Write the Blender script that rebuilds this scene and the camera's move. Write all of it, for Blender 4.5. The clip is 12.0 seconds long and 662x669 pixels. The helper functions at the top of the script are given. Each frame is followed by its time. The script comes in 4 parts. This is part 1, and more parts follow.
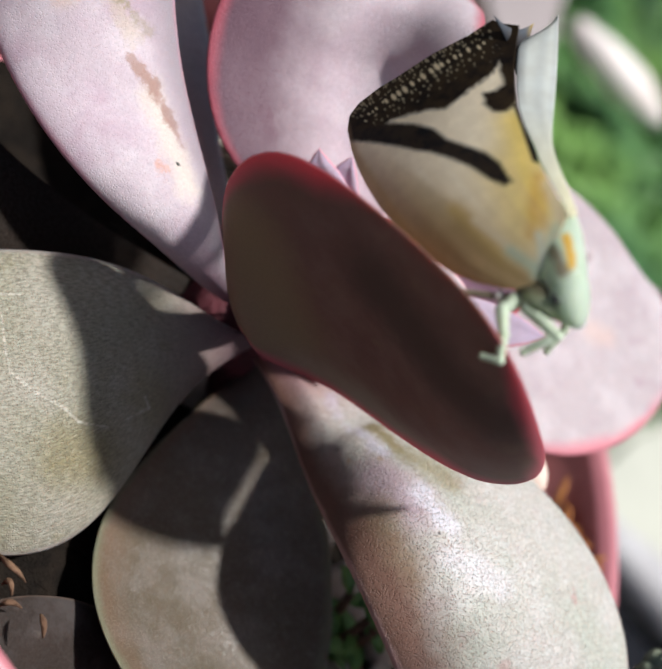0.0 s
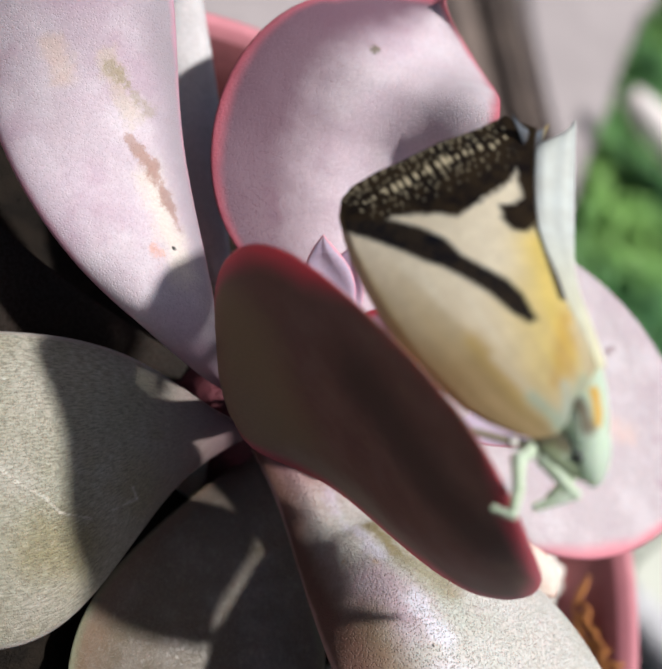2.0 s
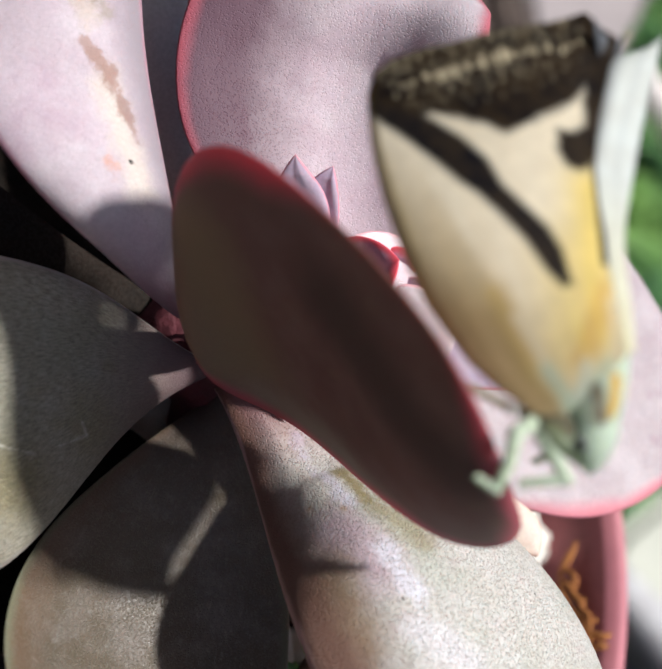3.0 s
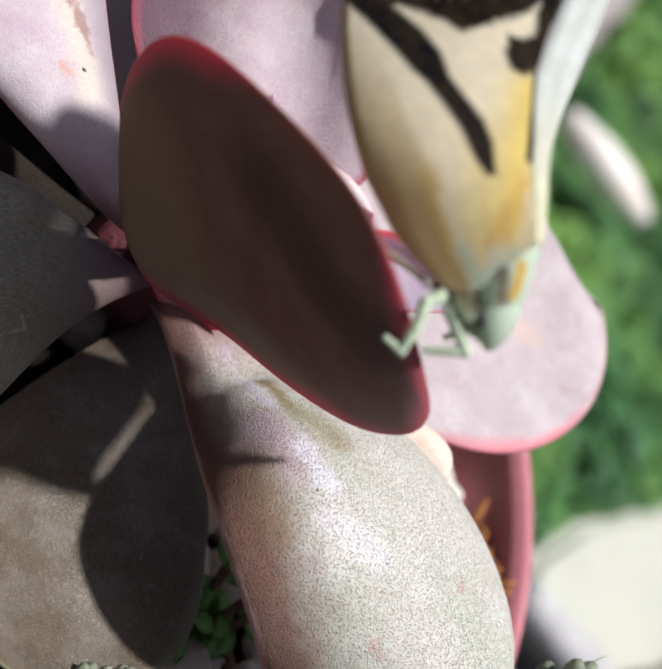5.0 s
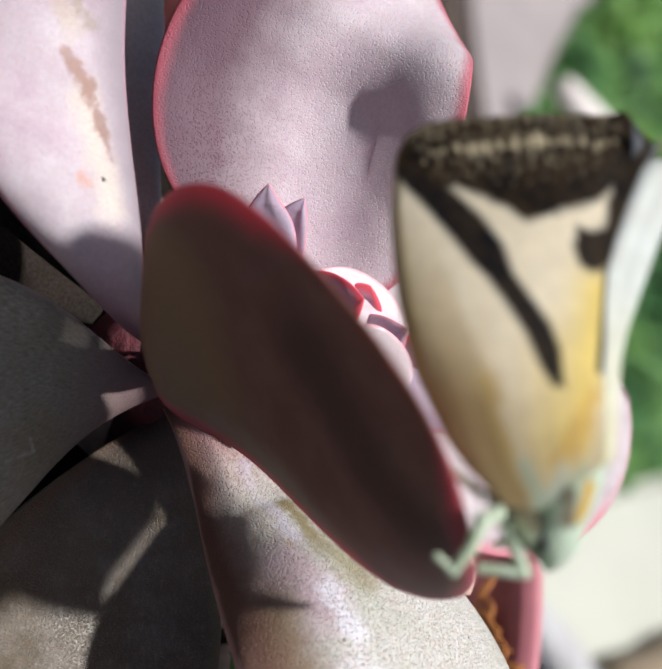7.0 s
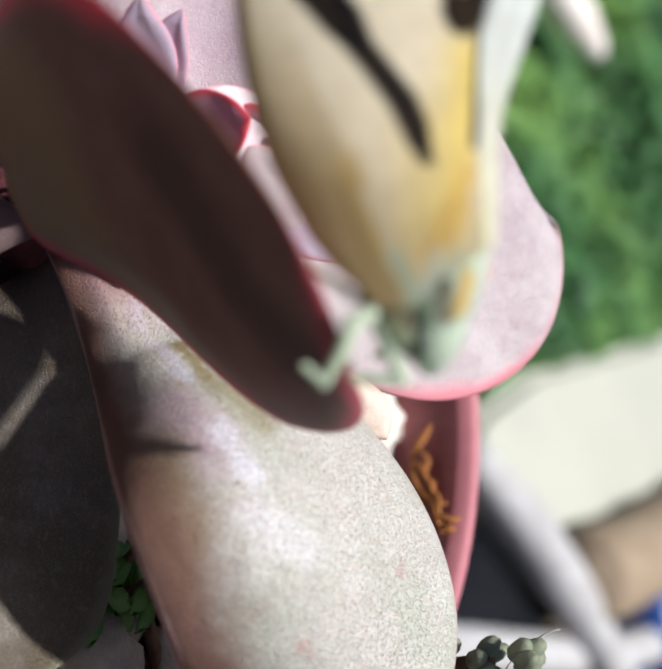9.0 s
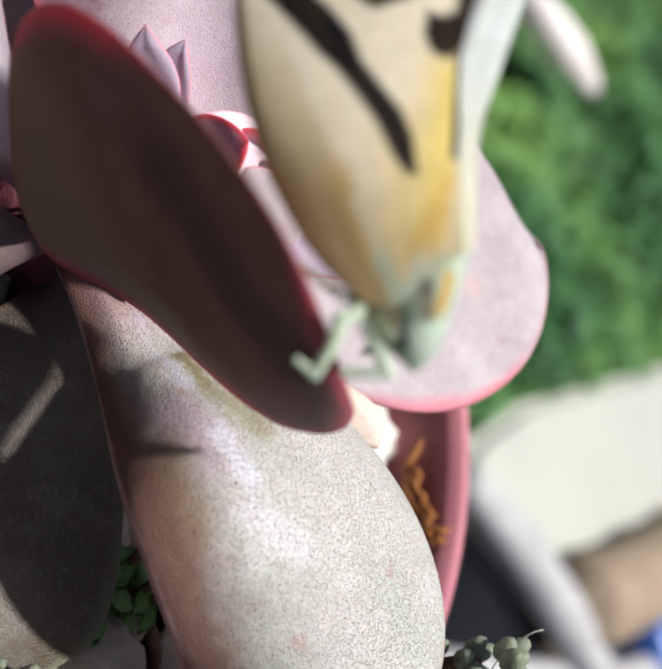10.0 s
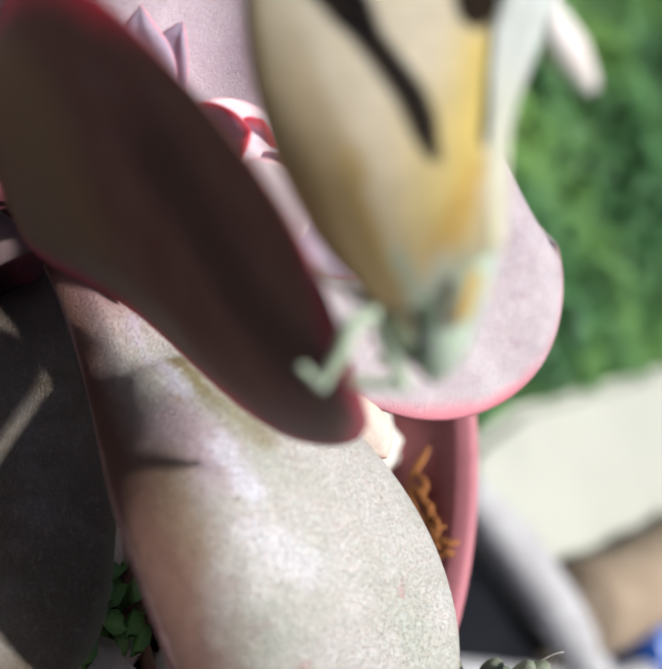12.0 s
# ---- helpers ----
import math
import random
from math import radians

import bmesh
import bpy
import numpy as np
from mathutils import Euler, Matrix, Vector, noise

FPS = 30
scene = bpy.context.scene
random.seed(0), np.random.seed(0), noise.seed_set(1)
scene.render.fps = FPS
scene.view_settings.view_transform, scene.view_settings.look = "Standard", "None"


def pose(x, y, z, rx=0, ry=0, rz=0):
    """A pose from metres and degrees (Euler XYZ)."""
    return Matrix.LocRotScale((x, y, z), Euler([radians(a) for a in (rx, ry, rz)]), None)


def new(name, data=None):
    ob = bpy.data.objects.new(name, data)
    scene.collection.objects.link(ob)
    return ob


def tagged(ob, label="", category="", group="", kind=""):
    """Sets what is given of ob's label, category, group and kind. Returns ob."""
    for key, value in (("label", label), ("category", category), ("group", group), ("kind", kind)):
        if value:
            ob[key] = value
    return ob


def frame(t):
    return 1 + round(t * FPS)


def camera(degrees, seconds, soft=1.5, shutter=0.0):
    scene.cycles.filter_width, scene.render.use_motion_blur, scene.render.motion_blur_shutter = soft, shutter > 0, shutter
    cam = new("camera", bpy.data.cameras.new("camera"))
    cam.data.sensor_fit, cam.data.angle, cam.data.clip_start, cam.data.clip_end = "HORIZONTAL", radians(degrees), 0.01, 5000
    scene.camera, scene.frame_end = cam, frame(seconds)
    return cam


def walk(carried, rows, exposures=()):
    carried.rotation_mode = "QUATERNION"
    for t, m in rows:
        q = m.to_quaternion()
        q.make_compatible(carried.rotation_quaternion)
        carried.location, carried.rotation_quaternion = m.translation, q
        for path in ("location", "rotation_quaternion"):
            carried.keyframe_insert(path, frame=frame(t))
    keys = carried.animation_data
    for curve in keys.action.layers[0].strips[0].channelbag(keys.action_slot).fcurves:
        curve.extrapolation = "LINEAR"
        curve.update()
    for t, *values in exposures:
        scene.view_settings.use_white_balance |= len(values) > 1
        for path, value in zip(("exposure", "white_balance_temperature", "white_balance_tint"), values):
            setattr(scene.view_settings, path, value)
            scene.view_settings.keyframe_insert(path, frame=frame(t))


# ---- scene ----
MM = 0.001
cam = camera(30, 12.0, soft=2.1)
cam.data.dof.use_dof = True
cam.data.dof.focus_distance = 0.082
cam.data.dof.aperture_fstop = 31
walk(cam, [
    (0.0, pose(-0.06170, -0.04667, 0.14854, 30.203, -43.697, -1.760)),
    (0.3, pose(-0.06505, -0.04564, 0.15051, 31.955, -43.958, -1.760)),
    (0.4, pose(-0.06514, -0.04533, 0.15133, 32.087, -43.716, -1.830)),
    (0.5, pose(-0.06064, -0.04500, 0.15333, 31.078, -42.944, -0.628)),
    (0.8, pose(-0.04726, -0.04676, 0.15476, 30.572, -41.543, 0.105)),
    (1.0, pose(-0.05228, -0.04397, 0.15223, 30.642, -41.883, -0.000)),
    (1.5, pose(-0.05070, -0.04278, 0.15060, 30.146, -41.626, 1.556)),
    (2.0, pose(-0.05742, -0.04244, 0.15005, 29.896, -42.316, 2.340)),
    (2.5, pose(-0.05178, -0.04312, 0.15207, 29.247, -42.316, 3.110)),
    (3.0, pose(-0.05080, -0.04232, 0.14558, 28.486, -43.013, 3.781)),
    (4.8, pose(-0.05203, -0.05137, 0.14708, 28.834, -47.115, 5.709)),
    (5.0, pose(-0.04937, -0.05321, 0.14565, 30.072, -47.161, 5.418)),
    (5.5, pose(-0.05267, -0.04888, 0.14682, 28.839, -47.932, 6.338)),
    (6.0, pose(-0.05398, -0.04703, 0.14431, 27.896, -48.185, 6.773)),
    (6.5, pose(-0.05511, -0.04520, 0.14201, 27.732, -49.251, 6.239)),
    (6.7, pose(-0.05517, -0.04218, 0.14249, 26.735, -49.352, 6.446)),
    (8.3, pose(-0.05023, -0.03529, 0.14690, 22.891, -49.839, 3.992)),
    (8.5, pose(-0.04663, -0.03775, 0.14414, 22.973, -49.506, 3.639)),
    (9.0, pose(-0.04591, -0.03938, 0.14341, 22.662, -49.159, 3.426)),
    (9.5, pose(-0.04774, -0.04133, 0.14515, 23.666, -49.159, 3.219)),
    (10.0, pose(-0.04794, -0.04269, 0.14587, 24.305, -49.197, 3.504)),
    (10.5, pose(-0.04546, -0.04320, 0.14478, 24.083, -49.260, 4.291)),
    (11.0, pose(-0.04533, -0.04210, 0.14277, 23.690, -49.438, 4.461)),
    (11.5, pose(-0.04656, -0.04274, 0.14621, 23.912, -49.338, 4.058)),
    (12.0, pose(-0.04524, -0.04019, 0.14196, 24.535, -49.642, 3.227)),
])

# world axes of the camera's place at 1.0 s: across, down, and away from it
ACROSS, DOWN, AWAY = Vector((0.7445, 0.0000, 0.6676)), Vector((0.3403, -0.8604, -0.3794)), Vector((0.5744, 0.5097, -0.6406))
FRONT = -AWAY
SUN_WAY = Vector((0.1200, -0.0600, 0.9910))

# ---- light ----
world = bpy.data.worlds.new("world")
scene.world = world
world.use_nodes = True
wn = world.node_tree.nodes
sky = wn.new("ShaderNodeTexSky")
sky.sky_type, sky.sun_disc = "NISHITA", False
sky.air_density, sky.dust_density, sky.ozone_density = 1.0, 3.0, 0.6
sky.sun_elevation = math.asin(SUN_WAY.z)
sky.sun_rotation = math.atan2(SUN_WAY.x, SUN_WAY.y)
world.node_tree.links.new(sky.outputs[0], wn["Background"].inputs[0])
wn["Background"].inputs[1].default_value = 0.046
sun_data = bpy.data.lights.new("sun", "SUN")
sun_data.energy, sun_data.angle, sun_data.color = 4.4, radians(3.2), (1.0, 0.985, 0.97)
sun = new("sun", sun_data)
sun.rotation_euler = SUN_WAY.to_track_quat("Z", "Y").to_euler()
scene.view_settings.exposure = 0.22


# ---- materials ----
class Mat:
    """A small builder for node materials."""

    def __init__(self, name, rough=0.6, spec=0.4):
        self.m = bpy.data.materials.new(name)
        self.m.use_nodes = True
        self.t = self.m.node_tree
        self.b = self.t.nodes["Principled BSDF"]
        self.b.inputs["Roughness"].default_value = rough
        self.b.inputs["Specular IOR Level"].default_value = spec
        self.co = self.t.nodes.new("ShaderNodeTexCoord").outputs["Object"]

    def link(self, a, b):
        self.t.links.new(a, b)

    def noise(self, scale, detail=3.0, rough=0.55, coord=None, stretch=None):
        n = self.t.nodes.new("ShaderNodeTexNoise")
        n.inputs["Scale"].default_value, n.inputs["Detail"].default_value, n.inputs["Roughness"].default_value = scale, detail, rough
        c = coord or self.co
        if stretch:
            mp = self.t.nodes.new("ShaderNodeMapping")
            mp.inputs["Scale"].default_value = stretch
            self.link(c, mp.inputs[0])
            c = mp.outputs[0]
        self.link(c, n.inputs["Vector"])
        return n.outputs["Fac"]

    def cells(self, scale):
        n = self.t.nodes.new("ShaderNodeTexVoronoi")
        n.inputs["Scale"].default_value = scale
        self.link(self.co, n.inputs["Vector"])
        return n.outputs["Distance"]

    def capsule(self, p0, p1, radius, strength, ragged):
        """A mark along a line (millimetres), with a ragged edge."""
        a, d = Vector(p0) * MM, (Vector(p1) - Vector(p0)) * MM

        def vec(op, u, v):
            n = self.t.nodes.new("ShaderNodeVectorMath")
            n.operation = op
            for i, q in enumerate((u, v)):
                if isinstance(q, Vector):
                    n.inputs[i].default_value = q
                elif q is not None:
                    self.link(q, n.inputs[i])
            return n

        pa = vec("SUBTRACT", self.co, a).outputs[0]
        h = self.math("DIVIDE", vec("DOT_PRODUCT", pa, d).outputs["Value"], max(d.length_squared, 1e-12))
        h = self.math("MINIMUM", self.math("MAXIMUM", h, 0.0), 1.0)
        sc = vec("SCALE", d, None)
        self.link(h, sc.inputs["Scale"])
        dist = vec("LENGTH", vec("SUBTRACT", pa, sc.outputs[0]).outputs[0], None).outputs["Value"]
        rough_dist = self.math("ADD", dist, self.math("MULTIPLY", ragged, min(radius * 5.0, 3.0) * MM))
        return self.ramp(rough_dist, radius * MM * 0.2, radius * MM * 1.25, strength, 0.0)

    def attr(self, name, out="Fac"):
        n = self.t.nodes.new("ShaderNodeAttribute")
        n.attribute_name = name
        return n.outputs[out]

    def ramp(self, fac, lo, hi, a=0.0, b=1.0):
        n = self.t.nodes.new("ShaderNodeMapRange")
        n.interpolation_type = "SMOOTHSTEP"
        for k, v in zip(("From Min", "From Max", "To Min", "To Max"), (lo, hi, a, b)):
            n.inputs[k].default_value = v
        self.link(fac, n.inputs["Value"])
        return n.outputs["Result"]

    def math(self, op, a, b):
        n = self.t.nodes.new("ShaderNodeMath")
        n.operation = op
        for k, v in enumerate((a, b)):
            if isinstance(v, (int, float)):
                n.inputs[k].default_value = v
            else:
                self.link(v, n.inputs[k])
        return n.outputs[0]

    def mix(self, fac, a, b, mode="MIX"):
        n = self.t.nodes.new("ShaderNodeMix")
        n.data_type, n.blend_type = "RGBA", mode
        for k, v in ((0, fac), (6, a), (7, b)):
            if isinstance(v, (int, float)):
                n.inputs[k].default_value = v
            elif isinstance(v, tuple):
                n.inputs[k].default_value = (*v, 1)
            else:
                self.link(v, n.inputs[k])
        return n.outputs[2]

    def color(self, c):
        if isinstance(c, tuple):
            self.b.inputs["Base Color"].default_value = (*c, 1)
        else:
            self.link(c, self.b.inputs["Base Color"])
        return self

    def bump(self, fac, dist, strength=1.0):
        n = self.t.nodes.new("ShaderNodeBump")
        n.inputs["Strength"].default_value, n.inputs["Distance"].default_value = strength, dist
        self.link(fac, n.inputs["Height"])
        self.link(n.outputs[0], self.b.inputs["Normal"])
        return self

    def soft(self, weight, radius, scale):
        self.b.inputs["Subsurface Weight"].default_value = weight
        self.b.inputs["Subsurface Radius"].default_value = radius
        self.b.inputs["Subsurface Scale"].default_value = scale
        return self

    def glow_through(self, color, amount):
        """Thin sheets: light that falls on the far side shows through."""
        tr = self.t.nodes.new("ShaderNodeBsdfTranslucent")
        mx = self.t.nodes.new("ShaderNodeMixShader")
        if isinstance(color, tuple):
            tr.inputs[0].default_value = (*color, 1)
        else:
            self.link(color, tr.inputs[0])
        if isinstance(amount, float):
            mx.inputs[0].default_value = amount
        else:
            self.link(amount, mx.inputs[0])
        self.link(self.b.outputs[0], mx.inputs[1])
        self.link(tr.outputs[0], mx.inputs[2])
        self.link(mx.outputs[0], self.t.nodes["Material Output"].inputs[0])
        return self


def leaf_material(name, main, second, blot, rim, bloom=0.3, grain=0.25, rim_at=(0.86, 0.99), base_tint=None, base_to=0.26, bump=0.000016, rough=0.55, side=None, marks_and_sheen=(), rows=0.0, flesh=(0.14, 0.0010), glow=0.0, spec=0.35, lines=None, wave=0.0):
    """Succulent skin: two main tones, blotches, a waxy bloom, fine cells, marks with painted sheen, painted side and
    base shade, and a coloured margin.
    """
    k = Mat(name, rough, spec)
    c = k.mix(k.ramp(k.noise(110, 3), 0.38, 0.62), main, second)
    c = k.mix(k.ramp(k.noise(330, 4, 0.6), 0.58, 0.72, 0, 0.75), c, blot)
    wax = k.math("MULTIPLY", k.ramp(k.noise(230, 5, 0.65), 0.42, 0.66), bloom)
    c = k.mix(wax, c, (0.80, 0.76, 0.78))
    ragged = k.math("SUBTRACT", k.noise(800, 7, 0.8), 0.48)
    for p0, p1, radius, tone, strength in marks_and_sheen:
        c = k.mix(k.capsule(p0, p1, radius, strength, ragged), c, tone)
    fine = k.noise(4200, 2, 0.7)
    c = k.mix(k.ramp(fine, 0.3, 0.7, grain, 0.0), c, (0.06, 0.05, 0.045))
    relief = k.math("ADD", k.math("MULTIPLY", fine, 0.8), k.math("MULTIPLY", k.noise(900, 3), 0.7))
    if rows:
        cell = k.cells(6400)
        c = k.mix(k.ramp(cell, 0.15, 0.55, rows * 0.85, 0.0), c, (0.33, 0.28, 0.23))
        c = k.mix(k.ramp(k.noise(1500, 5, 0.75), 0.52, 0.78, 0, rows * 0.5), c, (0.78, 0.75, 0.74))
        c = k.mix(k.ramp(k.noise(1900, 4, 0.7), 0.55, 0.75, 0, rows * 0.35), c, (0.36, 0.27, 0.22))
        relief = k.math("ADD", relief, k.math("MULTIPLY", k.ramp(cell, 0.1, 0.5), 1.6))
    if wave:
        relief = k.math("ADD", relief, k.math("MULTIPLY", k.noise(210, 2), wave))
    if lines:
        strength, across, lengthwise = lines
        co = k.t.nodes.new("ShaderNodeCombineXYZ")
        k.link(k.math("MULTIPLY", k.attr("crosswise"), across), co.inputs[0])
        k.link(k.math("MULTIPLY", k.attr("along"), lengthwise), co.inputs[1])
        line = k.noise(1.0, 3, 0.6, coord=co.outputs[0])
        c = k.mix(k.ramp(line, 0.36, 0.56, strength, 0.0), c, (0.10, 0.09, 0.06))
        c = k.mix(k.ramp(line, 0.56, 0.76, 0.0, strength * 0.55), c, (0.62, 0.60, 0.50))
        relief = k.math("ADD", relief, k.math("MULTIPLY", line, 2.0))
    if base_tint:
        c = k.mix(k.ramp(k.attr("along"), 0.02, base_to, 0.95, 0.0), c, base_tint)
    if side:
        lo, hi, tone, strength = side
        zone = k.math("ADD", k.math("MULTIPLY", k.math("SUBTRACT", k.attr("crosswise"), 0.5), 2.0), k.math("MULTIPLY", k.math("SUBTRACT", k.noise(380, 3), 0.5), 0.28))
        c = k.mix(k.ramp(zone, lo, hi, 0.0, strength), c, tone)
    edge = k.math("ADD", k.attr("rim"), k.math("MULTIPLY", k.math("SUBTRACT", k.noise(260, 2), 0.5), 0.10))
    c = k.mix(k.ramp(edge, rim_at[0], rim_at[1]), c, rim)
    k.color(c).bump(relief, bump)
    k.soft(flesh[0], (1.0, 0.5, 0.4), flesh[1])
    if glow:
        k.glow_through(rim, k.ramp(edge, rim_at[0], rim_at[1], 0.0, glow))
    return k.m


SCAR, RUST, OLIVE_MARK, CHALK, INK = (0.34, 0.20, 0.165), (0.58, 0.30, 0.22), (0.33, 0.27, 0.17), (0.62, 0.58, 0.50), (0.02, 0.018, 0.016)
MATS = {
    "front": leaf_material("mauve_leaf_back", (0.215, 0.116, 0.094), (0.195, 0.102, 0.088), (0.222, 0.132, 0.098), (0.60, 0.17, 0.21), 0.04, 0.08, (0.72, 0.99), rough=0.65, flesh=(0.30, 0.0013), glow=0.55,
                           marks_and_sheen=[((-18.66, -2.39, 97.13), (-11.77, -5.55, 92.65), 4.2, (0.27, 0.20, 0.12), 0.9), ((-15.29, -8.53, 105.25), (-9.13, -15.89, 108.20), 3.4, (0.085, 0.055, 0.05), 0.85), ((-7.0, -6.0, 91.0), (-2.0, -13.0, 98.0), 3.4, (0.30, 0.24, 0.185), 0.85)]),
    "lilac": leaf_material("lilac_leaf", (0.43, 0.35, 0.38), (0.47, 0.40, 0.42), (0.40, 0.30, 0.34), (0.60, 0.20, 0.245), 0.25, 0.12, (0.82, 0.99), rows=0.06,
                           marks_and_sheen=[((19.71, 11.99, 97.92), (20.24, 12.41, 98.23), 0.35, (0.25, 0.17, 0.18), 0.8), ((16.22, 8.97, 96.04), (16.24, 8.83, 96.01), 0.22, (0.70, 0.55, 0.25), 0.8), ((21.19, 5.61, 96.68), (22.77, 5.57, 97.20), 1.3, (0.62, 0.42, 0.36), 0.5), ((17.57, 6.30, 95.68), (18.00, 6.03, 95.75), 0.4, (0.60, 0.30, 0.36), 0.6)]),
    "lilactop": leaf_material("lilac_leaf_shaded_side", (0.57, 0.445, 0.505), (0.60, 0.50, 0.54), (0.54, 0.40, 0.46), (0.44, 0.11, 0.145), 0.25, 0.12, (0.82, 0.99), wave=10.0, side=(-0.08, 0.62, (0.12, 0.06, 0.085), 0.97), rows=0.05,
                              marks_and_sheen=[((-11.91, 22.69, 101.82), (-11.66, 22.87, 101.91), 0.40, (0.14, 0.14, 0.06), 0.9), ((-15.17, 23.89, 100.66), (-12.36, 26.58, 101.75), 1.6, (0.32, 0.22, 0.25), 0.7), ((-14.60, 12.34, 93.99), (-13.77, 10.96, 93.54), 0.9, (0.62, 0.26, 0.38), 0.6)]),
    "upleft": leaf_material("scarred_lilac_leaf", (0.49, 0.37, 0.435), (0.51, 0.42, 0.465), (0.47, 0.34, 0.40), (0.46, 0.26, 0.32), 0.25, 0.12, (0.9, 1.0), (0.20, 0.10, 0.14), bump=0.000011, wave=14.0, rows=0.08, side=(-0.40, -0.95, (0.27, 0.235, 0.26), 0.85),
                            marks_and_sheen=[((-23.52, 9.46, 92.66), (-19.63, 4.20, 91.97), 1.5, (0.66, 0.58, 0.50), 0.75), ((-29.4, 15.2, 94.7), (-26.0, 12.2, 93.6), 0.9, (0.55, 0.45, 0.36), 0.6), ((-28.67, 14.67, 94.66), (-27.24, 14.10, 94.44), 0.6, OLIVE_MARK, 0.8), ((-27.24, 14.10, 94.44), (-25.18, 13.46, 94.12), 0.55, OLIVE_MARK, 0.6), ((-25.77, 11.29, 93.08), (-23.70, 10.03, 92.85), 0.6, SCAR, 0.8),
                                    ((-24.9, 10.6, 92.95), (-22.6, 9.0, 92.6), 0.75, SCAR, 0.7), ((-23.70, 10.03, 92.85), (-21.74, 8.20, 92.44), 0.6, SCAR, 0.85), ((-21.74, 8.20, 92.44), (-20.67, 6.93, 92.24), 0.4, SCAR, 0.85), ((-22.04, 4.83, 91.80), (-21.62, 4.48, 91.78), 0.6, RUST, 0.75), ((-20.84, 5.37, 92.06), (-20.76, 5.33, 92.06), 0.16, INK, 1.0), ((-32.35, 15.02, 93.10), (-31.34, 13.86, 92.82), 1.2, (0.62, 0.46, 0.36), 0.5)]),
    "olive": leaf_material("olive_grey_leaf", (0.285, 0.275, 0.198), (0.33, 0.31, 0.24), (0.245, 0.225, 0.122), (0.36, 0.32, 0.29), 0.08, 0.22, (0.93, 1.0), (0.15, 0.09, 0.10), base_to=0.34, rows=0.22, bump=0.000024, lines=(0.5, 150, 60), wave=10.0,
                           marks_and_sheen=[((-20.50, -12.48, 80.59), (-18.34, -12.23, 80.56), 3.0, (0.22, 0.185, 0.08), 0.7), ((-15.73, -6.84, 82.70), (-14.56, -7.36, 82.24), 2.4, (0.24, 0.21, 0.10), 0.55), ((-28.10, -3.78, 82.54), (-26.63, -3.37, 82.85), 0.13, CHALK, 0.5), ((-28.07, -3.94, 82.53), (-26.77, -7.42, 82.03), 0.13, CHALK, 0.5), ((-26.77, -7.42, 82.03), (-26.08, -8.70, 81.71), 0.13, CHALK, 0.5),
                                   ((-26.08, -8.70, 81.71), (-23.98, -9.49, 81.66), 0.13, CHALK, 0.5), ((-23.98, -9.49, 81.66), (-21.66, -9.93, 81.66), 0.13, CHALK, 0.5), ((-21.66, -9.93, 81.66), (-20.40, -10.48, 81.46), 0.13, CHALK, 0.5), ((-20.40, -10.48, 81.46), (-18.00, -10.18, 81.42), 0.13, CHALK, 0.5), ((-16.57, -9.13, 81.68), (-15.03, -7.94, 82.01), 0.13, CHALK, 0.5), ((-15.03, -7.94, 82.01), (-15.67, -7.41, 82.40), 0.13, CHALK, 0.5)]),
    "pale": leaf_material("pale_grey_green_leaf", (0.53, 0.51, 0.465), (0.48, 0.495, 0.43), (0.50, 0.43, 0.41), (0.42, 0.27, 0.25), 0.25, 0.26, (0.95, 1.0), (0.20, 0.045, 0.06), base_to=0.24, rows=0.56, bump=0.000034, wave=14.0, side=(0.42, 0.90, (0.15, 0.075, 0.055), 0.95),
                          marks_and_sheen=[((-2.06, -12.77, 91.81), (-0.84, -15.4, 94.19), 2.6, (0.5, 0.37, 0.43), 0.8), ((-2.5, -16.76, 91.9), (-1.53, -20.02, 92.58), 2.6, (0.33, 0.25, 0.135), 0.9), ((-1.5, -20.0, 92.6), (0.1, -24.5, 92.0), 1.9, (0.38, 0.31, 0.20), 0.65), ((-2.17, -5.13, 87.61), (-1.01, -10.72, 91.95), 0.9, (0.68, 0.66, 0.76), 0.8), ((-0.45, -14.23, 94.39), (1.42, -16.91, 95.66), 1.0, (0.72, 0.71, 0.78), 0.8),
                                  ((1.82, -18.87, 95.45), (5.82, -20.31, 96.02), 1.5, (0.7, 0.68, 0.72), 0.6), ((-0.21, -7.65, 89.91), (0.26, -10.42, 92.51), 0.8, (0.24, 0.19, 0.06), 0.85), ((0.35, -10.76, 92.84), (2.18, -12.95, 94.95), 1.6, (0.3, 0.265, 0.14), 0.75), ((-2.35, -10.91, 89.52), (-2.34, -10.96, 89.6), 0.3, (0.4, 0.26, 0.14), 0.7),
                                  ((-1.64, -11.35, 91.86), (-1.6, -11.43, 91.98), 0.32, (0.44, 0.29, 0.16), 0.7), ((0.62, -17.36, 95.19), (0.65, -17.41, 95.2), 0.13, INK, 1.0), ((11.12, -14.59, 96.91), (11.16, -14.61, 96.91), 0.1, INK, 1.0), ((13.58, -19.25, 96.78), (13.79, -20.02, 96.63), 0.45, (0.48, 0.26, 0.26), 0.7),
                                  ((7.81, -25.08, 94.01), (8.73, -25.54, 93.91), 0.5, (0.46, 0.28, 0.26), 0.6)]),
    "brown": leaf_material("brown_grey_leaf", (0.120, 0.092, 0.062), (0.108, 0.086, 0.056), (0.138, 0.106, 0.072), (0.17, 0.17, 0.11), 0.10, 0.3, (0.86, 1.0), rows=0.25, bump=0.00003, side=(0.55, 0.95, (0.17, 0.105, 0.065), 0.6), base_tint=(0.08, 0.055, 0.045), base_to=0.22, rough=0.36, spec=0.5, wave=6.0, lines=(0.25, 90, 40),
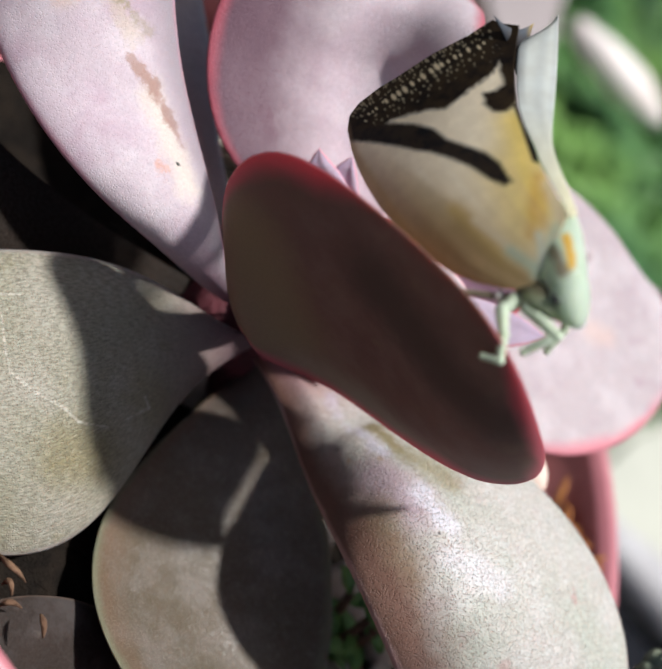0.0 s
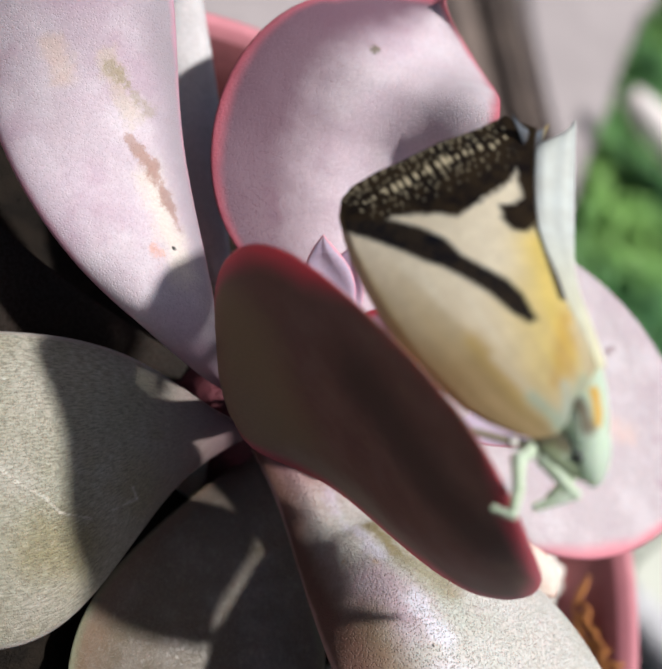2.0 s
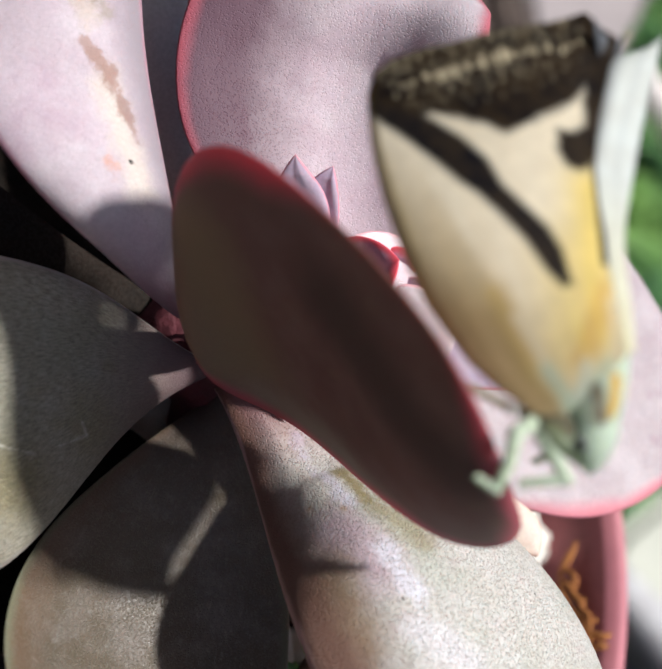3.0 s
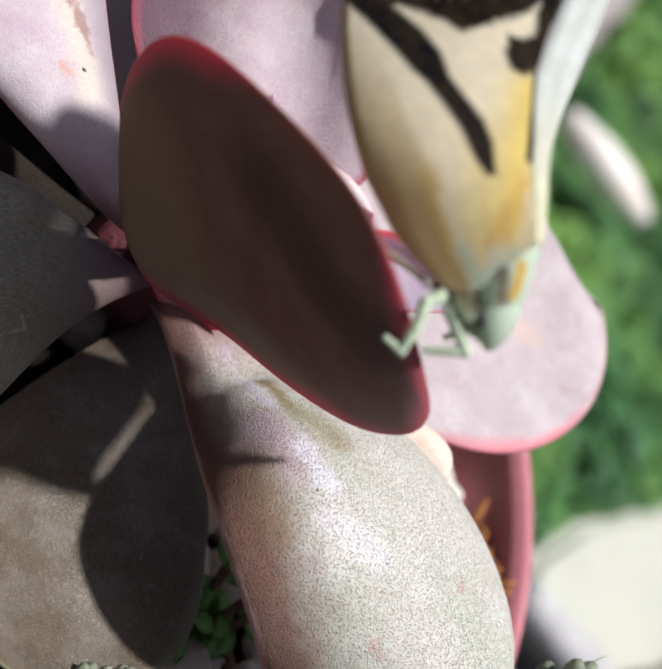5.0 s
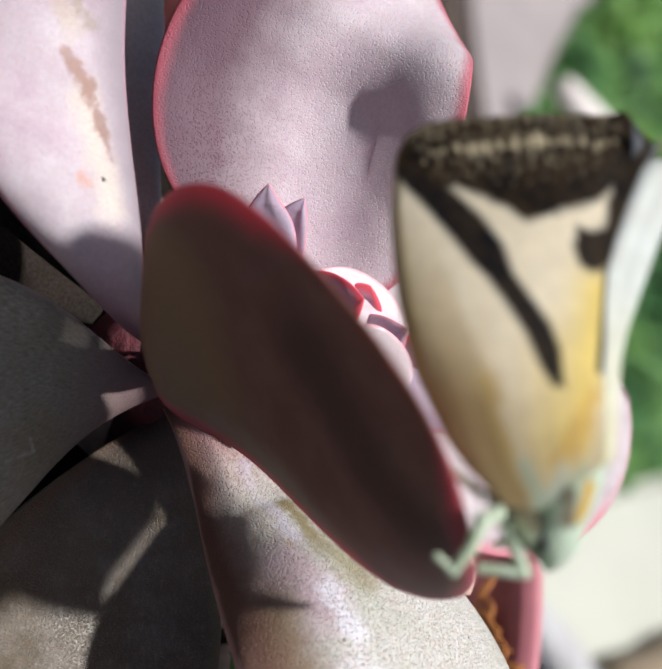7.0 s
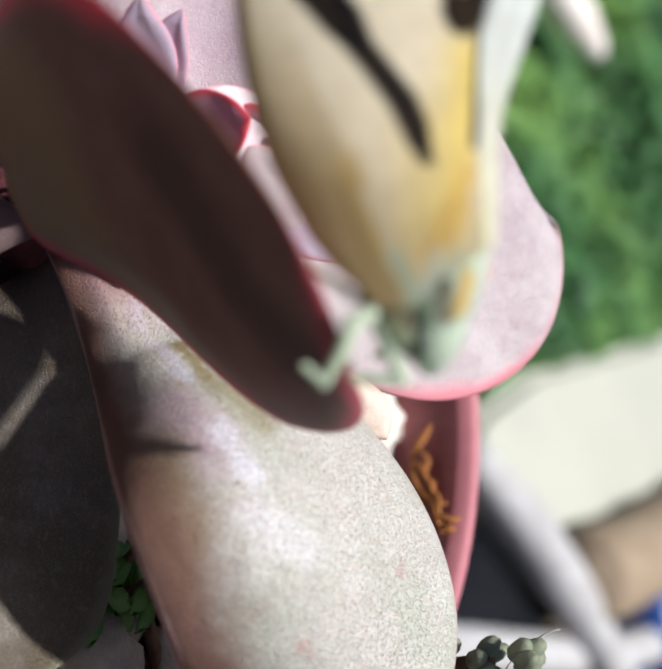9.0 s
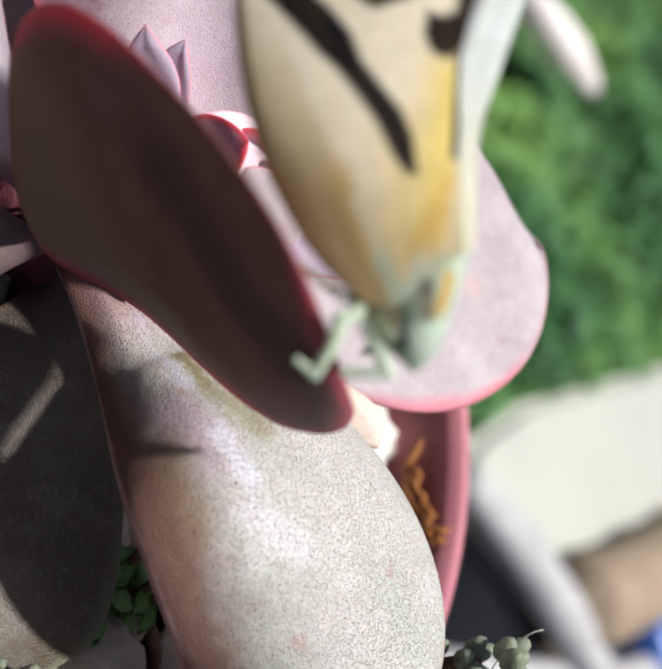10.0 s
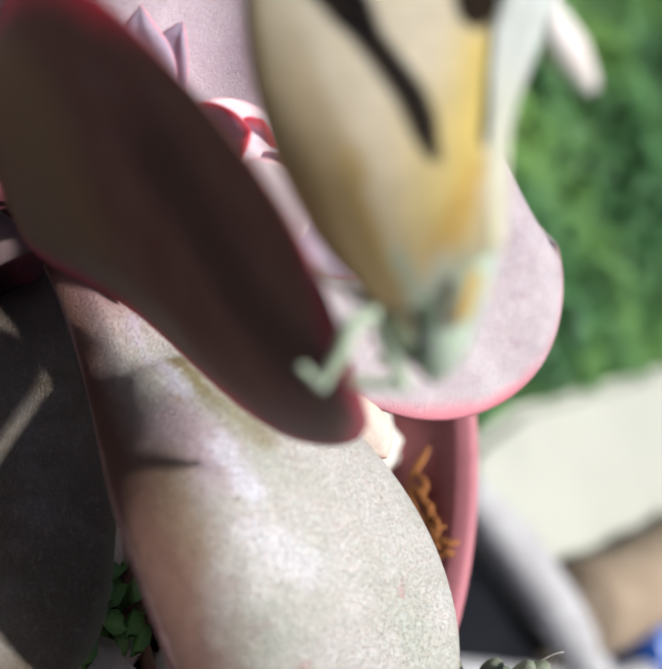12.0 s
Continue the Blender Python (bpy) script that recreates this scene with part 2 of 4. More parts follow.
                           marks_and_sheen=[((-11.76, -21.64, 81.17), (-11.33, -22.85, 81.64), 0.7, (0.52, 0.49, 0.44), 0.7), ((-10.31, -23.58, 81.79), (-5.18, -22.71, 80.39), 1.0, (0.55, 0.52, 0.47), 0.75), ((-7.29, -20.69, 80.74), (-4.88, -21.70, 80.26), 0.8, (0.46, 0.43, 0.39), 0.65)]),
    "gap_shade": leaf_material("black_gap_leaf", (0.016, 0.013, 0.011), (0.020, 0.015, 0.012), (0.024, 0.017, 0.012), (0.014, 0.010, 0.009), 0.0, 0.3, (0.9, 1.0), bump=0.00006, rough=0.95, spec=0.04),
    "dry": leaf_material("dry_brown_leaf", (0.035, 0.025, 0.021), (0.028, 0.021, 0.018), (0.11, 0.085, 0.075), (0.10, 0.07, 0.055), 0.04, 0.3, (0.9, 1.0), bump=0.00004, rough=0.8, spec=0.1),
    "greyleaf": leaf_material("grey_mauve_leaf", (0.56, 0.53, 0.53), (0.52, 0.49, 0.495), (0.50, 0.46, 0.48), (0.46, 0.39, 0.41), 0.2, 0.2, (0.9, 1.0)),
    "peach": leaf_material("peach_leaf", (0.74, 0.58, 0.48), (0.74, 0.62, 0.53), (0.66, 0.49, 0.40), (0.72, 0.47, 0.38), 0.2, 0.12, (0.9, 1.0)),
    "heart": leaf_material("young_lilac_leaf", (0.50, 0.40, 0.54), (0.56, 0.46, 0.58), (0.52, 0.34, 0.44), (0.66, 0.26, 0.32), 0.2, 0.1, (0.88, 1.0), rough=0.4),
    "heartred": leaf_material("young_red_leaf", (0.46, 0.24, 0.33), (0.46, 0.28, 0.38), (0.46, 0.20, 0.28), (0.72, 0.10, 0.14), 0.12, 0.1, (0.55, 0.92), rough=0.4),
    "heartpale": leaf_material("young_pale_leaf", (0.74, 0.62, 0.66), (0.76, 0.66, 0.70), (0.66, 0.50, 0.56), (0.74, 0.40, 0.44), 0.5, 0.1, (0.85, 1.0), rough=0.22),
}


def plain(name, c1, c2, scale, rough=0.6, spec=0.4, bump=0.0, grain=0.0, c3=None):
    k = Mat(name, rough, spec)
    c = k.mix(k.ramp(k.noise(scale, 4, 0.6), 0.35, 0.65), c1, c2)
    if c3:
        c = k.mix(k.ramp(k.noise(scale * 3.3, 4, 0.65), 0.55, 0.7), c, c3)
    if grain:
        c = k.mix(k.ramp(k.noise(scale * 14, 2), 0.3, 0.7, grain, 0), c, (0.03, 0.025, 0.02))
    k.color(c)
    if bump:
        k.bump(k.noise(scale * 4, 5, 0.65), bump)
    return k.m


POT_PINK = plain("pink_plastic", (0.56, 0.215, 0.245), (0.50, 0.185, 0.22), 90, 0.42, 0.5, 0.00005, 0.06)
POT_INNER = plain("shaded_dirty_pink_plastic", (0.36, 0.115, 0.13), (0.27, 0.09, 0.10), 160, 0.6, 0.3, 0.00008, 0.2)
SOIL = plain("dark_soil", (0.012, 0.010, 0.009), (0.024, 0.018, 0.014), 500, 0.95, 0.05, 0.0008, 0.4)
WHITE_STONE = plain("chalk_pebble", (0.80, 0.78, 0.72), (0.72, 0.69, 0.62), 300, 0.7, 0.3, 0.0003, 0.05)
STONE = plain("white_pebble", (0.58, 0.53, 0.45), (0.50, 0.44, 0.36), 300, 0.7, 0.3, 0.0003, 0.1)
ROOT = plain("rusty_root", (0.42, 0.17, 0.05), (0.30, 0.11, 0.035), 900, 0.7, 0.3, 0.0001)
STEM = plain("red_brown_stem", (0.14, 0.035, 0.045), (0.09, 0.028, 0.034), 500, 0.6, 0.3, 0.0002)
WEED = plain("weed_green", (0.11, 0.26, 0.05), (0.18, 0.35, 0.08), 500, 0.5, 0.4, 0.0001)
TWIG = plain("dry_brown_twig", (0.14, 0.08, 0.05), (0.22, 0.13, 0.08), 800, 0.8, 0.2, 0.0002)
SEDUM = plain("grey_green_sedum", (0.20, 0.235, 0.165), (0.26, 0.285, 0.205), 700, 0.55, 0.3, 0.0001)
THREAD = plain("pale_thread", (0.70, 0.68, 0.62), (0.6, 0.58, 0.52), 500, 0.6, 0.3)
GROUND = plain("dark_earth", (0.05, 0.045, 0.035), (0.085, 0.07, 0.05), 60, 0.95, 0.2, 0.002, 0.3, (0.03, 0.04, 0.02))
GREY_SLAB = plain("grey_paving", (0.30, 0.265, 0.265), (0.34, 0.30, 0.30), 40, 0.85, 0.2, 0.0004, 0.08)
PALE_SLAB = plain("pale_paving", (0.49, 0.50, 0.435), (0.45, 0.46, 0.40), 25, 0.85, 0.2, 0.0006, 0.05)
DRIFT = plain("bleached_wood", (0.60, 0.60, 0.61), (0.47, 0.46, 0.47), 120, 0.8, 0.2, 0.0006, 0.15)
TAN_WOOD = plain("tan_wood", (0.42, 0.33, 0.24), (0.36, 0.27, 0.19), 120, 0.8, 0.2, 0.0006, 0.15)
BLACK_RUBBER = plain("black_plastic", (0.008, 0.009, 0.012), (0.013, 0.014, 0.018), 80, 0.9, 0.05, 0.0002)
BLUE = plain("blue_plastic", (0.03, 0.13, 0.55), (0.04, 0.16, 0.62), 60, 0.4, 0.5)
BROWN_EDGE = plain("brown_edging", (0.17, 0.13, 0.11), (0.11, 0.085, 0.075), 90, 0.8, 0.2, 0.0006, 0.2)
k = Mat("ground_cover_green", 0.5, 0.3)
green = k.mix(k.ramp(k.noise(16, 3), 0.38, 0.62), (0.045, 0.16, 0.06), (0.20, 0.38, 0.085))
green = k.mix(k.ramp(k.noise(45, 3), 0.48, 0.74), green, (0.025, 0.10, 0.045))
green = k.mix(k.ramp(k.noise(420, 2), 0.35, 0.65, 0.0, 0.5), green, (0.16, 0.32, 0.10))
light_patch = k.math("SUBTRACT", k.noise(60, 4, 0.7), 0.48)
green = k.mix(k.capsule((150, 178, 8), (168, 146, 8), 20.0, 0.75, light_patch), green, (0.25, 0.45, 0.11))
k.color(green).glow_through(green, 0.25)
GRASS = k.m
PETAL = plain("white_petal", (0.86, 0.82, 0.79), (0.84, 0.74, 0.70), 60, 0.6, 0.3)


# ---- building helpers ----
def part(name, bm, material, parent=None, label="", smooth=True):
    me = bpy.data.meshes.new(name)
    bm.to_mesh(me)
    bm.free()
    me.materials.append(material)
    if smooth:
        me.polygons.foreach_set("use_smooth", [True] * len(me.polygons))
    ob = new(name, me)
    if parent:
        ob.parent = parent
    if label:
        ob["label"] = label
    return ob


def thing(name, label, category, group="", kind="", at=(0, 0, 0)):
    ob = new(name)
    ob.location = at
    ob.empty_display_size = 0.01
    return tagged(ob, label, category, group, kind)


def spline(ctrl, n):
    """n points along a clamped cubic B-spline."""
    c = np.array(ctrl, float)
    size = len(c)
    deg = min(3, size - 1)
    knots = np.concatenate([[0] * deg, np.linspace(0, 1, size - deg + 1), [1] * deg])
    u = np.linspace(0, 1 - 1e-9, n)
    b = np.array([[1.0 if knots[i] <= x < knots[i + 1] else 0.0 for i in range(size + deg)] for x in u])
    for d in range(1, deg + 1):
        nb = np.zeros((n, size + deg - d))
        for i in range(size + deg - d):
            lo, hi = knots[i + d] - knots[i], knots[i + d + 1] - knots[i + 1]
            if lo > 0:
                nb[:, i] += (u - knots[i]) / lo * b[:, i]
            if hi > 0:
                nb[:, i] += (knots[i + d + 1] - u) / hi * b[:, i + 1]
        b = nb
    return b @ c


def tube(points, radii, sides=8, bm=None):
    """A round, tapering tube along points (metres)."""
    bm = bm or bmesh.new()
    pts = [Vector(p) for p in points]
    rings = []
    ref = Vector((0.31, 0.52, 0.79))
    for i, p in enumerate(pts):
        d = (pts[min(i + 1, len(pts) - 1)] - pts[max(i - 1, 0)]).normalized()
        s = d.cross(ref).normalized()
        q = d.cross(s)
        rings.append([bm.verts.new(p + (s * math.cos(a) + q * math.sin(a)) * radii[i]) for a in (2 * math.pi * k / sides for k in range(sides))])
    for a, b in zip(rings, rings[1:]):
        for k in range(sides):
            bm.faces.new((a[k], a[(k + 1) % sides], b[(k + 1) % sides], b[k]))
    bm.faces.new(rings[0][::-1])
    bm.faces.new(rings[-1])
    return bm


def blob(center, radii, axes=None, lumps=0.0, seed=0, u=24, v=14, bm=None, freq=3.0):
    """A closed rounded body with its own axes, slightly lumpy."""
    bm = bm or bmesh.new()
    ax = axes or (Vector((1, 0, 0)), Vector((0, 1, 0)), Vector((0, 0, 1)))
    got = bmesh.ops.create_uvsphere(bm, u_segments=u, v_segments=v, radius=1.0)["verts"]
    for q in got:
        n = q.co.copy()
        k = 1 + lumps * noise.noise(n * freq + Vector((seed * 7.1, seed * 3.3, seed)))
        q.co = Vector(center) + (ax[0] * n.x * radii[0] + ax[1] * n.y * radii[1] + ax[2] * n.z * radii[2]) * k
    return bm


def leaf_mesh(name, a, b, front, back, cup, ridge=None, bare=(), n=60, m=17):
    """A fleshy leaf lofted between its two margins (millimetres), swollen by front and back, bowed by cup."""
    A, B = spline(a, n), spline(b, n)
    mid, half = (A + B) / 2, (A - B) / 2
    hw = np.linalg.norm(half, axis=1)
    tan = np.gradient(mid, axis=0)
    nor = np.cross(tan, half)
    nor /= np.linalg.norm(nor, axis=1)[:, None] + 1e-9
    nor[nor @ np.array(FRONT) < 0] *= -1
    for _ in range(3):
        nor[1:-1] = (nor[:-2] + nor[1:-1] * 2 + nor[2:]) / 4
    nor /= np.linalg.norm(nor, axis=1)[:, None] + 1e-9
    left = np.append(np.cumsum(np.linalg.norm(np.diff(mid, axis=0), axis=1)[::-1])[::-1], 0.0)
    swell = np.minimum(1, hw / (hw.max() * 0.55)) ** 0.8
    ang = np.concatenate([np.linspace(0, math.pi, m), np.linspace(math.pi, 2 * math.pi, m)[1:-1]])
    co, rim, along, sides = [], [], [], []
    for i in range(n):
        for t in ang:
            x, y = math.cos(t), math.sin(t)
            v = math.copysign(abs(x) ** 0.75, x)
            h = (1 - abs(v) ** 2.6) ** 0.55 if abs(v) < 1 else 0.0
            off = cup * hw[i] * (1 - v * v) + swell[i] * (front * h if y > 0 else -back * h)
            if ridge and ridge[2] == "fold":
                at, rise, _ = ridge
                full = min(1.0, i / 24) * min(1.0, max(0.0, (n - 9 - i) / 26)) * swell[i]
                off -= rise * full * math.exp(-((v - at) / (0.34 if v < at else 0.75)) ** 2) * (1 - v * v)
            elif ridge:
                at, tall, wide, fade = ridge
                off += (y > 0) * tall * math.exp(-((v - at) / wide) ** 2) * swell[i] * max(0.0, 1 - i / (n - 1) / fade) ** 0.7 * min(1.0, i / 6)
            wob = 0.16 * noise.noise(Vector(mid[i] * 0.35) + Vector((v * 2, 0, 0))) * swell[i] * h
            co.append(mid[i] + half[i] * v + nor[i] * (off + wob))
            near = min((1 - abs(v)) * hw[i], left[i])
            edge = max(abs(v) ** 1.4, (1 - near / (0.9 * hw.max())) * min(1.0, max(0.0, i / (n - 1) - 0.4) / 0.3))
            for side, lo, hi, amount in bare:
                u = i / (n - 1)
                edge -= amount * min(1.0, max(0.0, 0.5 + side * v * 1.5)) * min(1.0, max(0.0, (u - lo) / 0.10)) * min(1.0, max(0.0, (hi - u) / 0.10))
            rim.append(edge)
            along.append(i / (n - 1))
            sides.append(v * 0.5 + 0.5)
    ring = len(ang)
    faces = [(i * ring + k, i * ring + (k + 1) % ring, (i + 1) * ring + (k + 1) % ring, (i + 1) * ring + k) for i in range(n - 1) for k in range(ring)]
    faces += [tuple(range(ring))[::-1], tuple((n - 1) * ring + k for k in range(ring))]
    me = bpy.data.meshes.new(name)
    me.from_pydata([tuple(c * MM) for c in co], [], faces)
    for key, val in (("rim", rim), ("along", along), ("crosswise", sides)):
        me.attributes.new(key, "FLOAT", "POINT").data.foreach_set("value", val)
    me.polygons.foreach_set("use_smooth", [True] * len(me.polygons))
    return me


# ---- ground ----
bm = bmesh.new()
bmesh.ops.create_grid(bm, x_segments=60, y_segments=60, size=60)
for q in bm.verts:
    q.co.x, q.co.y = (math.copysign(abs(c / 60) ** 3 * 60, c) for c in (q.co.x, q.co.y))
    q.co.z = -0.004
ground = tagged(part("ground", bm, GROUND), "dark bare earth under the pot and paving", "ground", kind="structure")


def slab(name, corners, height, material, label, bevel=0.003):
    """A flat stone or board with rounded edges, from its corners on the plan (metres)."""
    bm = bmesh.new()
    f = bm.faces.new([bm.verts.new((x, y, -0.003)) for x, y in corners])
    got = bmesh.ops.extrude_face_region(bm, geom=[f])["geom"]
    for v in got:
        if isinstance(v, bmesh.types.BMVert):
            v.co.z = height
    bmesh.ops.recalc_face_normals(bm, faces=bm.faces)
    bmesh.ops.bevel(bm, geom=[e for e in bm.edges if min(v.co.z for v in e.verts) > 0], offset=bevel, segments=3, affect="EDGES")
    return tagged(part(name, bm, material, smooth=False), label, name.replace("_", " "))


slab("paving_slab", [(0.146, 0.139), (0.134, 0.196), (0.128, 0.264), (0.308, 0.423), (0.190, 0.234)], 0.006, GREY_SLAB, "paving slab, its shade painted as grey mauve")
slab("paving_slab", [(0.150, 0.044), (0.153, 0.054), (0.158, 0.060), (0.177, 0.075), (0.261, 0.118), (0.453, 0.216), (0.417, 0.127), (0.262, 0.052), (0.214, 0.026), (0.186, 0.026)], 0.006, PALE_SLAB, "pale sunlit paving slab beside the grass")
slab("edging_board", [(0.136, 0.131), (0.142, 0.138), (0.130, 0.194), (0.124, 0.261), (0.109, 0.247), (0.121, 0.187)], 0.010, BROWN_EDGE, "weathered brown edging board along the paving")
slab("edging_board", [(0.120, 0.127), (0.131, 0.130), (0.117, 0.184), (0.102, 0.241), (0.084, 0.225), (0.102, 0.174)], 0.007, BROWN_EDGE, "weathered brown edging board along the paving")
slab("edging_board", [(0.081, 0.104), (0.111, 0.123), (0.100, 0.173), (0.081, 0.222), (0.006, 0.155), (0.030, 0.114)], 0.006, GREY_SLAB, "grey weathered board lying behind the pot")

# a low green carpet between the slabs: many small tilted leaflets in one mesh
def green_carpet(seed, count, inside, height):
    rng = random.Random(seed)
    verts, faces = [], []
    made = 0
    while made < count:
        x, y = 0.13 + 0.62 * rng.random() ** 1.5, 0.06 + 0.79 * rng.random() ** 1.3
        if not inside(x, y):
            continue
        made += 1
        lump = 0.5 + 0.9 * noise.noise(Vector((x * 38, y * 38, 0.7))) + 0.4 * noise.noise(Vector((x * 110, y * 110, 4.0)))
        z = height * max(0.05, lump) * (0.35 + 0.65 * rng.random())
        a, pitch = rng.uniform(0, 6.28), rng.uniform(-0.5, 0.9)
        way = Vector((math.cos(a) * math.cos(pitch), math.sin(a) * math.cos(pitch), math.sin(pitch)))
        side = Vector((-math.sin(a), math.cos(a), rng.uniform(-0.4, 0.4))).normalized()
        size, wide = rng.uniform(0.0025, 0.0055), rng.uniform(0.22, 0.42)
        base = len(verts)
        c = Vector((x, y, z))
        for f, g in ((0, 0.1), (0.35, 0.9), (0.65, 1.0), (1.0, 0.1)):
            q = c + way * size * f - Vector((0, 0, size * 0.35 * f * f))
            verts.append(tuple(q + side * size * wide * g))
            verts.append(tuple(q - side * size * wide * g))
        for k in range(3):
            v = base + 2 * k
            faces.append((v, v + 1, v + 3, v + 2))
    me = bpy.data.meshes.new("grass")
    me.from_pydata(verts, [], faces)
    me.materials.append(GRASS)
    return tagged(new("grass", me), "low green ground cover of small leaves between the paving", "grass", kind="stuff")


LAWN = [(0.148, 0.139), (0.191, 0.235), (0.312, 0.427), (1.586, 1.679), (0.454, 0.219), (0.261, 0.119), (0.177, 0.078), (0.160, 0.064), (0.153, 0.066), (0.135, 0.071), (0.133, 0.128)]


def in_lawn(x, y):
    """Whether a place lies in the strip of lawn between the slabs."""
    inside = False
    for (x0, y0), (x1, y1) in zip(LAWN, LAWN[1:] + LAWN[:1]):
        if (y0 > y) != (y1 > y) and x < (x1 - x0) * (y - y0) / (y1 - y0) + x0:
            inside = not inside
    return inside


green_carpet(5, 75000, in_lawn, 0.018)


def stick(name, pts, radii, material, label, category, sides=10, knots=0.0):
    p = spline(pts, 18)
    r = np.interp(np.linspace(0, 1, 18), np.linspace(0, 1, len(radii)), radii)
    r = [a * (1 + knots * noise.noise(Vector(b) * 60)) for a, b in zip(r, p)]
    return tagged(part(name, tube([tuple(q) for q in p], r, sides), material), label, category)


stick("fallen_petal", [(0.1567, 0.1801, 0.0200), (0.1682, 0.1666, 0.0240), (0.1908, 0.1673, 0.0200)], [0.0028, 0.0052, 0.0058, 0.0030], PETAL, "white fallen petal lying on the grass", "petal")
stick("driftwood_stick", [(0.1439, 0.0446, 0.0110), (0.1558, 0.0388, 0.0120), (0.1729, 0.0295, 0.0120), (0.1959, 0.0142, 0.0110), (0.2056, 0.0030, 0.0110)], [0.0042, 0.0052, 0.0054, 0.0046, 0.0040], DRIFT, "bleached grey driftwood stick lying across the slab", "stick", 12, 0.2)
stick("tan_stick", [(0.1831, 0.0276, 0.0120), (0.2023, 0.0343, 0.0120), (0.2477, 0.0568, 0.0120)], [0.010, 0.011, 0.012], TAN_WOOD, "tan wooden stick lying beside the driftwood", "stick", 12, 0.2)
slab("rubber_mat", [(0.148, 0.036), (0.157, 0.035), (0.168, 0.029), (0.182, 0.0215), (0.196, 0.015), (0.206, 0.004), (0.205, -0.010), (0.146, -0.010), (0.140, 0.012)], 0.004, BLACK_RUBBER, "black rubber mat lying on the earth")
stick("garden_hose", [(0.120, 0.004, 0.004), (0.1496, 0.0085, 0.005), (0.1837, 0.0110, 0.005), (0.2332, 0.0210, 0.005), (0.29, 0.05, 0.005)], [0.0045, 0.0045, 0.0045, 0.0045], DRIFT, "pale grey plastic hose lying on the ground", "hose", 12)
# a blue bottle cap, with ribs and a rolled lip
bm = bmesh.new()
prof = [(0.0, 0.016), (0.012, 0.016), (0.0145, 0.0145), (0.0155, 0.011), (0.0155, 0.002), (0.0165, 0.0), (0.0140, 0.0), (0.0135, 0.012), (0.0, 0.012)]
for (r0, z0), (r1, z1) in zip(prof, prof[1:]):
    for k in range(40):
        a0, a1 = 2 * math.pi * k / 40, 2 * math.pi * (k + 1) / 40
        f0, f1 = (1 + 0.03 * (k % 2)), (1 + 0.03 * ((k + 1) % 2))
        q = [(r0 * f0 * math.cos(a0), r0 * f0 * math.sin(a0), z0), (r0 * f1 * math.cos(a1), r0 * f1 * math.sin(a1), z0), (r1 * f1 * math.cos(a1), r1 * f1 * math.sin(a1), z1), (r1 * f0 * math.cos(a0), r1 * f0 * math.sin(a0), z1)]
        bm.faces.new([bm.verts.new(v) for v in q])
bmesh.ops.remove_doubles(bm, verts=bm.verts, dist=1e-6)
bmesh.ops.dissolve_degenerate(bm, edges=bm.edges, dist=1e-7)
cap = tagged(part("bottle_cap", bm, BLUE, smooth=False), "bright blue plastic cap lying on the ground", "bottle cap")
cap.location = (*(0.238, 0.032), -0.003)

# ---- the pot ----
GROW = 0.0397 / 0.0374  # the profile below is for a rim of 37.4 mm
pot = thing("plant_pot", "pink plastic plant pot with a rolled rim", "plant pot")


def lathe(profile, sides=96):
    bm = bmesh.new()
    rings = [[bm.verts.new((GROW * r * math.cos(2 * math.pi * k / sides), GROW * r * math.sin(2 * math.pi * k / sides), z)) for k in range(sides)] for r, z in profile]
    for a, b in zip(rings, rings[1:]):
        for k in range(sides):
            bm.faces.new((a[k], a[(k + 1) % sides], b[(k + 1) % sides], b[k]))
    return bm


wall = [(0.001, -0.003), (0.0255, -0.003), (0.0270, -0.001), (0.0345, 0.0735), (0.0328, 0.0735), (0.0255, 0.002), (0.001, 0.002)]
part("pot_wall", lathe(wall[:5]), POT_PINK, pot)
part("inner_wall", lathe(wall[4:]), POT_INNER, pot, "soil-specked inner wall, darkened for its shade")
rim = [(0.0345, 0.0725), (0.0362, 0.0725), (0.0372, 0.0832), (0.0374, 0.0845), (0.0371, 0.0852), (0.0366, 0.0853), (0.0361, 0.0849), (0.0358, 0.0838), (0.0333, 0.0725), (0.0345, 0.0725)]
part("pot_rim", lathe(rim[:8]), POT_PINK, pot, "rounded pink rim")
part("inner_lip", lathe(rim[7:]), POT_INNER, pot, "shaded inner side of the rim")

# soil with a lumpy top
SOIL_Z = 0.0735
bm = bmesh.new()
rings = [[bm.verts.new((0, 0, SOIL_Z))]]
for i in range(1, 26):
    r = 0.0331 * GROW * i / 25
    rings.append([bm.verts.new((r * math.cos(a), r * math.sin(a), SOIL_Z + 0.0016 * noise.noise(Vector((r * math.cos(a), r * math.sin(a), 0)) * 260) + 0.0006 * noise.noise(Vector((r * math.cos(a), r * math.sin(a), 3)) * 900))) for a in (2 * math.pi * k / 72 for k in range(72))])
for k in range(72):
    bm.faces.new((rings[0][0], rings[1][k], rings[1][(k + 1) % 72]))
for a, b in zip(rings[1:], rings[2:]):
    for k in range(72):
        bm.faces.new((a[k], b[k], b[(k + 1) % 72], a[(k + 1) % 72]))
low = [bm.verts.new((0.0268 * GROW * math.cos(a), 0.0268 * GROW * math.sin(a), 0.020)) for a in (2 * math.pi * k / 72 for k in range(72))]
for k in range(72):
    bm.faces.new((rings[-1][k], low[k], low[(k + 1) % 72], rings[-1][(k + 1) % 72]))
bm.faces.new(low)
tagged(part("potting_soil", bm, SOIL), "dark crumbly potting soil filling the pot", "soil")

